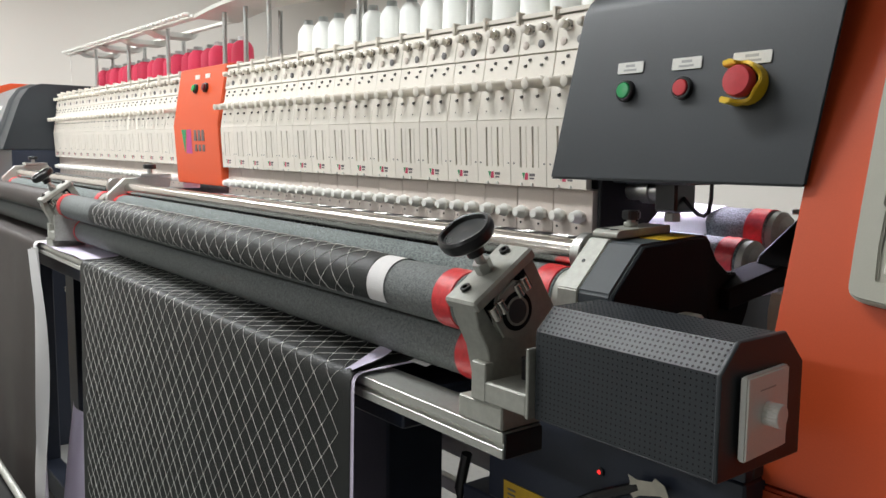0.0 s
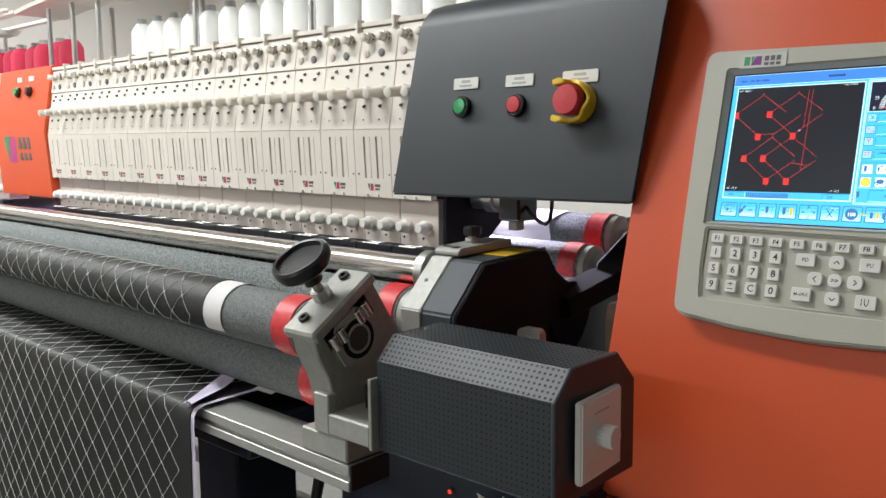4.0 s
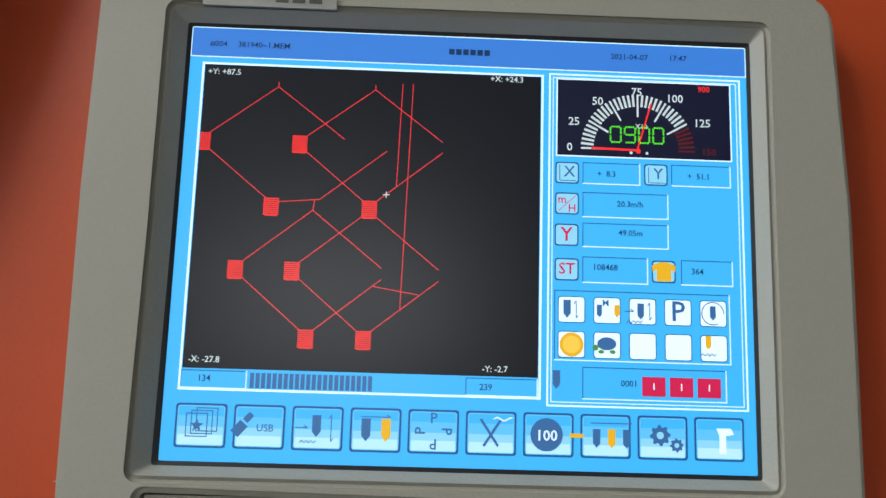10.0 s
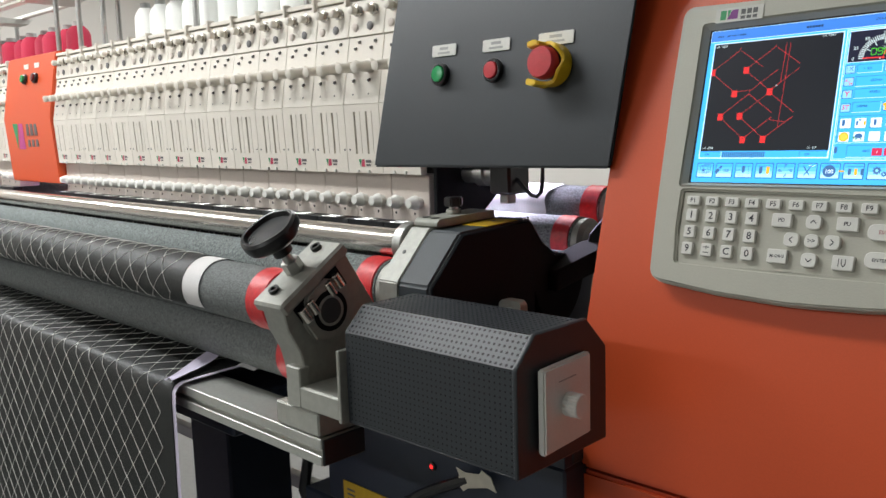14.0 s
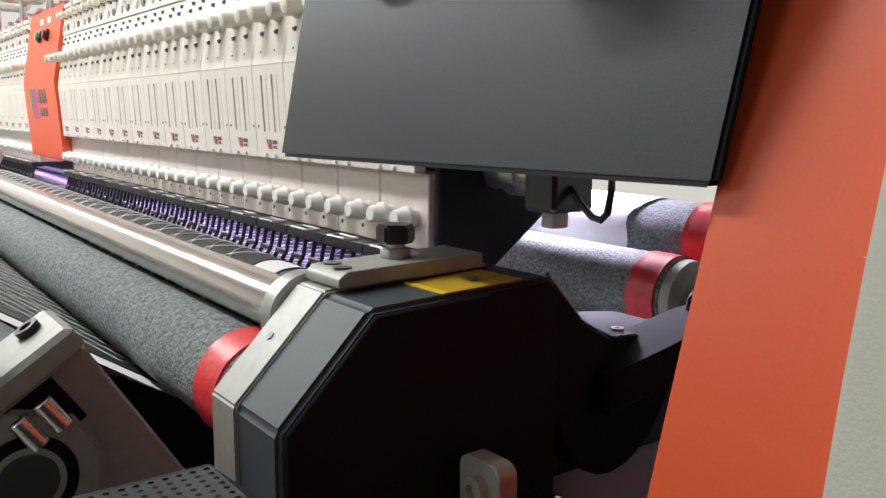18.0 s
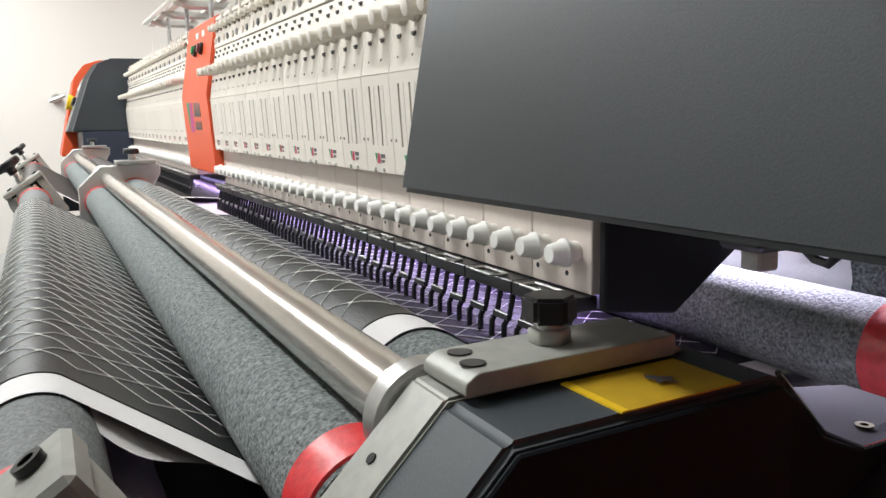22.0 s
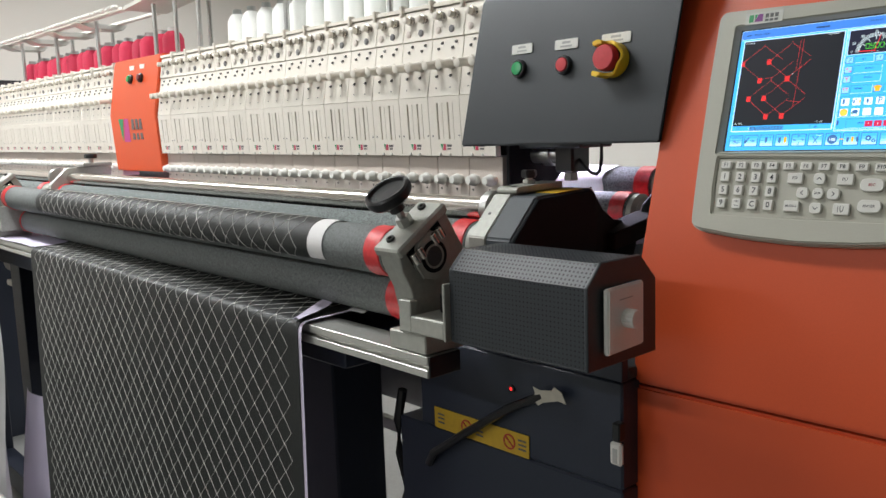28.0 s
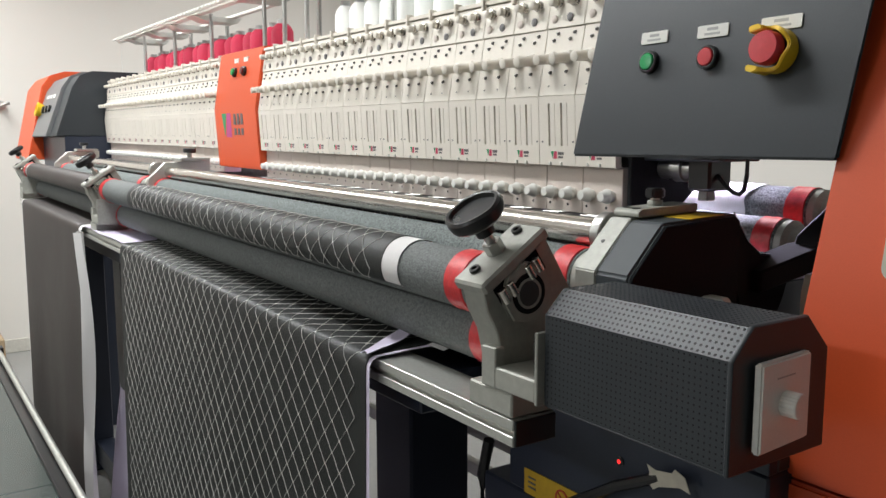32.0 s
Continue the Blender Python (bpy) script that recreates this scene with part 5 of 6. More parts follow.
    for sy in (-0.037, -0.024, 0.006, 0.019):
        sm = bar_m @ Matrix.Translation((0.0335, sy, -0.0335))
        sc_ = part("adjust_screw", lathe(bm_new(), [(0.0, 0.0), (0.0055, 0.0), (0.0055, 0.0165), (0.0048, 0.0172), (0.0, 0.0172)], sm, 14, False), CHROME, b)
        part("socket", lathe(bm_new(), [(0.0, 0.0172), (0.003, 0.0172), (0.003, 0.0176), (0.0, 0.0176)], sm, 6, False), BLACK, sc_)
    part("foot_screw", cyl(bm_new(), (x + 0.055, -0.2, 1.2915), (x + 0.055, -0.2, 1.316), 0.012, 14), BLACK, b)
    return b


b0 = bracket(-0.5795)
for bx in (-2.62, -4.15):
    copy_thing(b0, Matrix.Translation((bx, -0.2, 1.24)))
cap = thing("roller_end_cap", (-2.66, -0.199, 1.364), "round white plastic roller end cap", "end cap")
part("cap", lathe(bm_new(), [(0.0, 0), (0.031, 0), (0.033, 0.006), (0.031, 0.03), (0.026, 0.036), (0.0, 0.037)], Matrix.Translation((-2.64, UP[0], UP[1] + 0.001)) @ Matrix.Rotation(radians(-90), 4, "Y"), 28, False), WHITEP, cap)


def rod_bracket(x):
    b = thing("rod_bracket", (x, 0.0, 1.3), "steel rod bracket with a black clamp knob", "bracket", "rod brackets")
    part("arm_plate", bev(prism(bm_new(), [(-0.10, 1.30), (-0.10, 1.40), (-0.045, 1.452), (0.10, 1.455), (0.10, 1.43), (0.06, 1.36), (0.06, 1.30)], x - 0.018, x), 0.002), ALU, b)
    part("clamp_arm", bev(box(bm_new(), x - 0.02, x + 0.05, -0.01, 0.085, 1.4555, 1.466), 0.002), STEEL, b)
    part("clamp_stud", cyl(bm_new(), (x + 0.012, 0.03, 1.466), (x + 0.012, 0.03, 1.482), 0.008, 12), STEEL, b)
    part("clamp_knob", bev(cyl(bm_new(), (x + 0.012, 0.03, 1.481), (x + 0.012, 0.03, 1.495), 0.021, 6), 0.002), BLACK, b)
    part("foot", bev(box(bm_new(), x - 0.018, x, -0.10, 0.06, 1.19, 1.2995), 0.002), CHAR, b)
    return b


r0 = rod_bracket(-2.5)
copy_thing(r0, Matrix.Translation((-4.1, 0.0, 1.3)))

# ---- perforated motor cover ----
mc = thing("perforated_motor_cover", (-0.4, -0.15, 1.0), "dark perforated sheet-metal motor cover", "motor cover")
# added near-black core, painted as the shade seen through the holes
part("inner_box", prism(bm_new(), [(-0.2232, 1.244), (-0.2232, 1.3496), (-0.1968, 1.376), (-0.1142, 1.376), (-0.0825, 1.3435), (-0.0825, 1.244)], -0.5255, -0.2775), mat("cover_inside_shade", (0.006, 0.006, 0.007), 0.8), mc)


def perforated(p0, du, dv, nu, nv, r, pu, pv):
    """A sheet from p0 with a grid of round holes."""
    p0, du, dv = Vector(p0), Vector(du), Vector(dv)
    verts, faces = [], []
    circle = [(math.cos(radians(45 * i + 22.5)) * r, math.sin(radians(45 * i + 22.5)) * r) for i in range(8)]
    sq = [(0.5, 0.25), (0.25, 0.5), (-0.25, 0.5), (-0.5, 0.25), (-0.5, -0.25), (-0.25, -0.5), (0.25, -0.5), (0.5, -0.25)]
    cs = [(0.5, 0.5), (-0.5, 0.5), (-0.5, -0.5), (0.5, -0.5)]
    for i in range(nu):
        for j in range(nv):
            base = len(verts)
            cu_, cv_ = (i + 0.5) * pu, (j + 0.5) * pv
            for a, b in circle:
                verts.append(p0 + du * (cu_ + a) + dv * (cv_ + b))
            for a, b in sq + cs:
                verts.append(p0 + du * (cu_ + a * pu) + dv * (cv_ + b * pv))
            for k in range(8):
                n = (k + 1) % 8
                if k % 2 == 0:
                    faces.append((base + k, base + 8 + k, base + 16 + k // 2, base + 8 + n, base + n))
                else:
                    faces.append((base + k, base + 8 + k, base + 8 + n, base + n))
    return verts, faces


X0 = -0.5265
vv, ff = [], []
pieces = (((X0, -0.198, 1.379), (0, 1, 0), 12, 0.085, 0.0017), ((X0, -0.2262, 1.3508), (0, 0.7071, 0.7071), 6, 0.0399, 0.0017), ((X0, -0.2262, 1.2428), (0, 0, 1), 16, 0.108, 0.0011), ((X0, -0.113, 1.379), (0, 0.7071, -0.7071), 7, 0.0488, 0.0017))
for p0, dv, nv, ln, hr in pieces:
    a, b = perforated(p0, (1, 0, 0), dv, 37, nv, hr, 0.25 / 37, ln / nv)
    o = len(vv)
    vv += a
    ff += [tuple(o + i for i in f) for f in b]
me = bpy.data.meshes.new("perforated_sheet")
me.from_pydata([tuple(Vector(v) - mc.location) for v in vv], [], ff)
weld = bmesh.new()
weld.from_mesh(me)
bmesh.ops.remove_doubles(weld, verts=weld.verts, dist=0.0002)
weld.to_mesh(me)
weld.free()
me.materials.append(mat("satin_charcoal_sheet", (0.026, 0.031, 0.036), 0.45, grain=1100, amount=0.3, bump=0.06, wear=3, spec=0.5))
me.update()
sheet = new("perforated_sheet", me)
sheet.parent = mc
part("end_plate", bev(prism(bm_new(), [(-0.229, 1.241), (-0.229, 1.3515), (-0.199, 1.3815), (-0.112, 1.3815), (-0.0755, 1.345), (-0.0755, 1.241)], -0.2764, -0.2705), 0.0015), CHAR, mc)
part("bottom_sheet", bev(box(bm_new(), -0.5265, -0.277, -0.2262, -0.0785, 1.2405, 1.2425), 0.0005), CHAR, mc)
part("left_flange", bev(prism(bm_new(), [(-0.2262, 1.241), (-0.2262, 1.351), (-0.198, 1.379), (-0.113, 1.379), (-0.0785, 1.3445), (-0.0785, 1.241)], -0.5295, -0.5266), 0.0008), CHAR, mc)
part("back_sheet", box(bm_new(), -0.5265, -0.277, -0.0815, -0.0785, 1.243, 1.344), CHAR, mc)
dim = thing("dimmer_switch", (-0.265, -0.16, 1.3), "white square dimmer switch with a ribbed round knob", "switch")
dm = Matrix.Translation((-0.2695, -0.159, 1.304)) @ Matrix.Rotation(radians(4), 4, "Z")
part("plate", bev(box(bm_new(), 0.0, 0.009, -0.0435, 0.0435, -0.0435, 0.0435, dm), 0.002, 2), WHITEP, dim)
kb = bm_new()
seg = 48
rings = []
for r, hgt in ((0.0125, 0.009), (0.0125, 0.0245), (0.0115, 0.0255)):
    rings.append([kb.verts.new(dm @ Vector((hgt, r * (1 - 0.04 * (i % 2)) * math.cos(2 * math.pi * i / seg) - 0.002, r * (1 - 0.04 * (i % 2)) * math.sin(2 * math.pi * i / seg)))) for i in range(seg)])
for ra, rb in zip(rings, rings[1:]):
    for i in range(seg):
        j = (i + 1) % seg
        kb.faces.new((ra[i], ra[j], rb[j], rb[i]))
kb.faces.new(rings[-1])
bmesh.ops.recalc_face_normals(kb, faces=kb.faces)
part("dimmer_knob", kb, WHITEP, dim, smooth=20)
part("print_bar", box(bm_new(), 0.009, 0.0093, -0.018, 0.014, 0.0255, 0.027, dm), GREYBAR, dim)

for ob in (mc, dim):
    settle(ob, 0.0215, -0.0225, 0.0155, 0.885, (-0.2605, -0.159, 1.304))

# ---- base of the machine ----
bc = thing("machine_base_cabinet", (-0.5, 0.2, 0), "navy enamelled machine base cabinet with warning stickers", "cabinet")
part("body", bev(box(bm_new(), -0.80, -0.3215, -0.075, 0.25, 0.0, 1.0445), 0.003), NAVY, bc)
part("upper_body", bev(box(bm_new(), -0.74, -0.3215, -0.0752, 0.25, 1.0455, 1.199), 0.003), NAVY, bc)
part("front_wall", bev(box(bm_new(), -0.60, -0.3215, -0.0752, -0.061, 1.1995, 1.257), 0.001), NAVY, bc)
part("cover_shelf", bev(box(bm_new(), -0.46, -0.29, -0.2, -0.0755, 1.2575, 1.2625), 0.001), NAVY, bc)
st = part("warning_sticker", box(bm_new(), -0.703, -0.490, -0.0772, -0.0758, 1.046, 1.082), YELTAPE, bc, "yellow warning sticker with prohibition signs")
SIGN = mat("sign_red", (0.4, 0.03, 0.02), 0.5)
for sx in (-0.625, -0.530):
    part("sign_ring", lathe(bm_new(), [(0.0125, 0), (0.0125, 0.0006), (0.0098, 0.0006), (0.0098, 0)], Matrix.Translation((sx, -0.0774, 1.064)) @ Matrix.Rotation(radians(90), 4, "X"), 24, False), SIGN, st)
    part("sign_bar", box(bm_new(), -0.011, 0.011, -0.0007, 0, -0.0012, 0.0012, Matrix.Translation((sx, -0.0774, 1.064)) @ Matrix.Rotation(radians(40), 4, "Y")), SIGN, st)
for sx in (-0.686, -0.595, -0.503):
    for k in range(3):
        part("print_bar", box(bm_new(), sx - 0.008, sx + 0.008, -0.0779, -0.0774, 1.056 + k * 0.007, 1.0588 + k * 0.007), MARKB, st, smooth=0)
part("status_led", lathe(bm_new(), [(0.0, 0), (0.006, 0), (0.006, 0.002), (0.0, 0.003)], Matrix.Translation((-0.523, -0.0756, 1.150)) @ Matrix.Rotation(radians(90), 4, "X"), 16, False), BLACK, bc)
part("led_dot", lathe(bm_new(), [(0.0, 0.003), (0.003, 0.003), (0.0, 0.004)], Matrix.Translation((-0.523, -0.0756, 1.150)) @ Matrix.Rotation(radians(90), 4, "X"), 12, False), glow("red_led", (1.0, 0.03, 0.03), 1.5), bc)
cbl = thing("power_cable", (-0.55, -0.09, 1.05), "black power cable with a torn white tag", "cable")
part("lead", wire(bm_new(), [(-0.70, -0.081, 0.96), (-0.68, -0.088, 0.985), (-0.60, -0.09, 1.04), (-0.50, -0.088, 1.105), (-0.435, -0.085, 1.138)], 0.007, 8), BLACK, cbl)
bm = bm_new()
tag = [(-0.448, 1.130), (-0.440, 1.123), (-0.432, 1.129), (-0.402, 1.138), (-0.388, 1.136), (-0.391, 1.142), (-0.396, 1.152), (-0.410, 1.157), (-0.414, 1.151), (-0.437, 1.147), (-0.450, 1.150), (-0.446, 1.142)]
prism(bm, tag, -0.0905, -0.0895, "y")
part("paper_tag", bm, mat("tag_paper", (0.62, 0.58, 0.48), 0.8), cbl, "torn white paper tag")
settle(cbl, -0.018, 0.0, 0.018)
usb = thing("usb_stick", (-0.315, -0.085, 1.08), "white stick hanging from a black plug", "usb stick")
part("stick", bev(box(bm_new(), -0.327, -0.308, -0.0925, -0.0835, 1.066, 1.098), 0.003), WHITEP, usb)
part("plug", bev(box(bm_new(), -0.324, -0.311, -0.0915, -0.0765, 1.0985, 1.125), 0.002), BLACK, usb)
part("print_bar", box(bm_new(), -0.321, -0.314, -0.0932, -0.0924, 1.07, 1.09), GREYBAR, usb)

settle(usb, -0.004, 0.0, 0.022)

fr = thing("machine_stand", (-2.2, 0.0, 0), "navy steel stand with columns and cross tubes under the rollers", "machine stand")
for cx in (-1.03, -2.35, -3.05, -3.9):
    part("column", bev(box(bm_new(), cx - 0.06, cx + 0.06, -0.10, 0.02, 0.0, 1.1495), 0.004), NAVY, fr)
part("table_beam", bev(box(bm_new(), -4.2, -0.805, -0.185, 0.22, 1.15, 1.204), 0.003), NAVY, fr)
part("floor_beam", bev(box(bm_new(), -3.98, -0.805, -0.06, 0.02, 0.05, 0.15), 0.003), NAVY, fr)
part("cross_tube", cyl(bm_new(), (-3.9, 0.12, 1.02), (-0.81, 0.12, 1.02), 0.045, 24), CLOTHW, fr, "rolled pale cloth tube")
part("cross_bar", bev(box(bm_new(), -3.9, -0.81, 0.08, 0.10, 0.915, 0.94), 0.002), ALU, fr)
part("middle_box", bev(box(bm_new(), -2.98, -2.42, -0.04, 0.2, 0.72, 1.145), 0.004), NAVY, fr)
hose = thing("grey_hose", (-0.86, 0.0, 0.9), "dark bent hose beside the base cabinet", "hose")
part("tube", wire(bm_new(), [(-0.82, -0.05, 1.08), (-0.835, -0.052, 1.02), (-0.83, -0.055, 0.96), (-0.80, -0.06, 0.90), (-0.80, -0.082, 0.86)], 0.009, 8), BLACK, hose)

rail = thing("aluminium_rail", (-2.2, -0.2, 1.18), "silver aluminium slotted profile rail", "rail")
part("profile", bev(prism(bm_new(), [(-0.246, 1.2045), (-0.246, 1.2165), (-0.237, 1.2165), (-0.237, 1.2235), (-0.246, 1.2235), (-0.246, 1.236), (-0.185, 1.236), (-0.185, 1.2045)], -4.2, -0.522), 0.001), ALU, rail)
part("end_cap", bev(box(bm_new(), -0.5218, -0.518, -0.245, -0.186, 1.2055, 1.235), 0.001), BLACK, rail)

# ---- rear right-hand arms behind the gearbox ----
ra_ = thing("rear_arm_bracket", (-0.5, 0.3, 1.2), "black arm and steel post behind the gearbox", "bracket")
part("arm", bev(prism(bm_new(), [(0.16, 1.365), (0.30, 1.388), (0.52, 1.392), (0.52, 1.36), (0.30, 1.355), (0.16, 1.335)], -0.56, -0.503), 0.003), MATTE, ra_)
part("arm_head", bev(prism(bm_new(), [(-0.548, 1.385), (-0.546, 1.400), (-0.484, 1.462), (-0.40, 1.467), (-0.40, 1.385)], 0.30, 0.36, "y"), 0.003), MATTE, ra_)
part("head_plate", bev(box(bm_new(), -0.487, -0.40, 0.285, 0.37, 1.4675, 1.475), 0.002), MACH, ra_)
part("head_nut", cyl(bm_new(), (-0.459, 0.32, 1.475), (-0.459, 0.32, 1.481), 0.009, 6), STEEL, ra_)
part("head_knob", bev(lathe(bm_new(), [(0.0, 0.0), (0.008, 0.0), (0.008, 0.005), (0.013, 0.007), (0.013, 0.015), (0.0, 0.016)], Matrix.Translation((-0.459, 0.32, 1.481)), 8, False), 0.001), BLACK, ra_)
PUTTY = mat("putty_paint", (0.21, 0.19, 0.15), 0.5, grain=200, amount=0.1)
part("steel_post", bev(prism(bm_new(), rounded([(0.05, 1.2155), (0.05, 1.37), (0.056, 1.392), (0.085, 1.392), (0.085, 1.2155)], 0.003, 3), -0.387, -0.36), 0.002), PUTTY, ra_)
part("post_flange", bev(prism(bm_new(), [(0.06, 1.2155), (0.06, 1.388), (0.12, 1.392), (0.12, 1.2155)], -0.3595, -0.335), 0.003), mat("bronze_plate", (0.10, 0.09, 0.075), 0.45, 0.3), ra_)
part("post_bolt", cyl(bm_new(), (-0.347, 0.06, 1.37), (-0.347, 0.053, 1.37), 0.007, 10), CHROME, ra_)
part("lug", bev(prism(bm_new(), rounded([(-0.504, 1.287), (-0.504, 1.325), (-0.498, 1.33), (-0.473, 1.33), (-0.468, 1.325), (-0.468, 1.287)], 0.003, 3), 0.036, 0.05, "y"), 0.0015), MACH, ra_)
part("lug_screw", lathe(bm_new(), [(0.0, 0.0), (0.0085, 0.0), (0.0085, 0.006), (0.004, 0.007), (0.0035, 0.003), (0.0, 0.003)], Matrix.Translation((-0.485, 0.036, 1.313)) @ Matrix.Rotation(radians(90), 4, "X"), 18, False), MACH, ra_)
part("lug_foot", bev(box(bm_new(), -0.499, -0.465, 0.036, 0.09, 1.2155, 1.2845), 0.002), MATTE, ra_)
part("back_column", bev(box(bm_new(), -0.60, -0.555, 0.455, 0.52, 0.0, 1.384), 0.003), mat("lilac_grey_paint", (0.4, 0.38, 0.42), 0.5), ra_)
part("rear_column", bev(box(bm_new(), -0.55, -0.30, 0.40, 0.45, 0.0, 1.354), 0.003), MATTE, ra_)
part("base_shelf", bev(box(bm_new(), -0.56, -0.3215, -0.06, 0.395, 1.1995, 1.215), 0.002), CHAR, ra_)

for ob in (x for x in ra_.children if x.name.startswith("lug")):
    ob.location += Vector((0.019, -0.0235, 0.023))
for ob in (x for x in ra_.children if x.name.startswith("post") or x.name.startswith("steel_post")):
    ob.location += Vector((-0.03, 0.065, -0.016))

# ---- fabric webs ----
def arc(c, r, a0, a1, n):
    return [(c[0] + r * math.cos(radians(a0 + (a1 - a0) * k / n)), c[1] + r * math.sin(radians(a0 + (a1 - a0) * k / n))) for k in range(n + 1)]


def web_line(off=0.0, drop=0.03):
    """The cloth's way, seen from the end: over the rear roller, under the grit roller, over the front ones, over the rail and down."""
    e = RG + 0.0012 + off
    f = RR + 0.0012 + off
    p = [(0.50, 1.334 + off), (0.30, 1.333 + off), (0.16, 1.345 + off)]
    p += arc(G2, e, 60, 150, 14)
    p += arc(G1, RF + 0.0035 - off, -10, -120, 14)
    p += arc(UP, f, 65, 215, 22)
    p += arc((LO[0] - 0.004, LO[1]), RR + 0.0045 - off, 110, -70, 22)
    p += [(-0.165, 1.2455 + off), (-0.215, 1.2425 + off), (-0.247, 1.2415 + off), (-0.256 - off * 0.7, 1.2375 + off * 0.6), (-0.2605 - off, 1.230)]
    z = 1.215
    while z > drop:
        p.append((-0.2615 - off - 0.012 * max(0.0, 1.2 - z) ** 1.2, z))
        z -= 0.03
    p.append((-0.2615 - off - 0.015, drop))
    return p


def resample(p, step):
    out, acc = [Vector(p[0])], 0.0
    for a, b in zip(p, p[1:]):
        a, b = Vector(a), Vector(b)
        d = (b - a).length
        s = step - acc
        while s <= d:
            out.append(a + (b - a) * (s / d))
            s += step
        acc = d - (s - step)
    return out


def sway(x, z, amp):
    """Slow folds in the hanging cloth."""
    f = min(1.0, max(0.0, (1.2 - z) / 0.9))
    return amp * f * (math.sin(3.1 * x + 0.6) + 0.6 * math.sin(7.3 * x + 2.0) + 0.25 * math.sin(15 * x))


def skew(y):
    return 0.034 * min(1.0, max(0.0, (y + 0.184) / 0.1))


def web(bm, line, xa, xb, cols, amp, lean=0.0):
    rows = []
    for p in line:
        hang = p[0] < -0.255
        xe = xb + lean * skew(p[0])
        rows.append([bm.verts.new((xa + (xe - xa) * k / cols, p[0] + (sway(xa + (xe - xa) * k / cols, p[1], amp) if hang else 0), p[1])) for k in range(cols + 1)])
    for a, b in zip(rows, rows[1:]):
        for k in range(cols):
            bm.faces.new((a[k], b[k], b[k + 1], a[k + 1]))
    return bm


def thick(bm, t):
    bm.normal_update()
    geo = bmesh.ops.solidify(bm, geom=bm.faces[:], thickness=t)
    return bm


quilt = thing("quilted_fabric", (-1.48, -0.25, 0), "black quilted leather web with white diamond stitching over the rollers", "fabric")
QA, QB = -2.2, -0.822
part("leather_web", thick(web(bm_new(), web_line(0.0015), QA, QB, 40, 0.006, 1.0), 0.0012), LEATHER, quilt, smooth=60)
part("lining_web", web(bm_new(), web_line(0.0), QA - 0.004, QB + 0.009, 40, 0.006, 1.0), LINING, quilt, "pale lilac backing cloth", smooth=60)
# wider white margin on the rollers
top = [p for p in web_line(0.0006) if p[0] > -0.245 and p[1] > 1.246]
part("lining_margin", web(bm_new(), top, QB - 0.02, QB + 0.042, 3, 0.0, 1.0), CLOTHW, quilt, "white backing cloth margin", smooth=60)
fine = resample(web_line(0.0022), 0.003125)
NEED = HP / 4
lines = int((QB - QA - 0.05) / NEED)
verts, faces = [], []


def seam(n, i):
    ph = (i % 16) / 16
    x = QB - 0.030 - NEED * (n + 0.5) + (1 if n % 2 else -1) * (4 * abs(ph - 0.5) - 1) * NEED * 0.47
    p = fine[i]
    x += skew(p.x) * (x - QA) / (QB - QA)
    return Vector((x, p.x + (sway(x, p.y, 0.006) if p.x < -0.255 else 0), p.y))


for n in range(lines):
    for i in range(len(fine) - 1):
        a, b = seam(n, i), seam(n, i + 1)
        d = (fine[i + 1] - fine[i]).normalized()
        out_ = Vector((0, d.y, -d.x)) * 0.00045
        along = b - a
        side = along.cross(out_).normalized() * 0.00058
        o = len(verts)
        for f, k in ((0.06, 0.7), (0.94, 0.7)):
            c = a + along * f
            verts += [c - side * k, c + out_, c + side * k, c - out_]
        for k in range(4):
            j = (k + 1) % 4
            faces.append((o + k, o + j, o + 4 + j, o + 4 + k))
for n in range(lines - 1):
    for i in range(len(fine) - 1):
        # bright knots where two seams meet
        if (i % 16 == 0) != (n % 2 == 0) or i % 8:
            continue
        c = (seam(n, i) + seam(n + 1, i)) / 2
        d = (fine[i + 1] - fine[i]).normalized()
        u_, v_, w_ = Vector((1, 0, 0)) * 0.0011, Vector((0, d.x, d.y)) * 0.0021, Vector((0, d.y, -d.x)) * 0.0009
        o = len(verts)
        verts += [c + u_, c - u_, c + v_, c - v_, c + w_, c - w_]
        faces += [(o + a, o + b, o + e) for a, b in ((0, 2), (2, 1), (1, 3), (3, 0)) for e in (4, 5)]
me = bpy.data.meshes.new("stitching")
me.from_pydata([tuple(v - quilt.location) for v in verts], [], faces)
me.materials.append(THREAD)
me.polygons.foreach_set("use_smooth", [True] * len(me.polygons))
me.update()
sto = new("stitching", me)
sto.parent = quilt
sto["label"] = "white diamond stitching thread"
sto["kind"] = "stuff"

brown = thing("plain_fabric", (-3.2, -0.25, 0), "plain dark brown leather web hanging over the rail", "fabric")
part("leather_web", thick(web(bm_new(), web_line(0.0015), -4.0, -2.76, 36, 0.011), 0.0012), BROWN, brown, smooth=60)
part("lining_web", web(bm_new(), web_line(0.0), -4.03, -2.72, 36, 0.011), CLOTHW, brown, "white backing cloth", smooth=60)
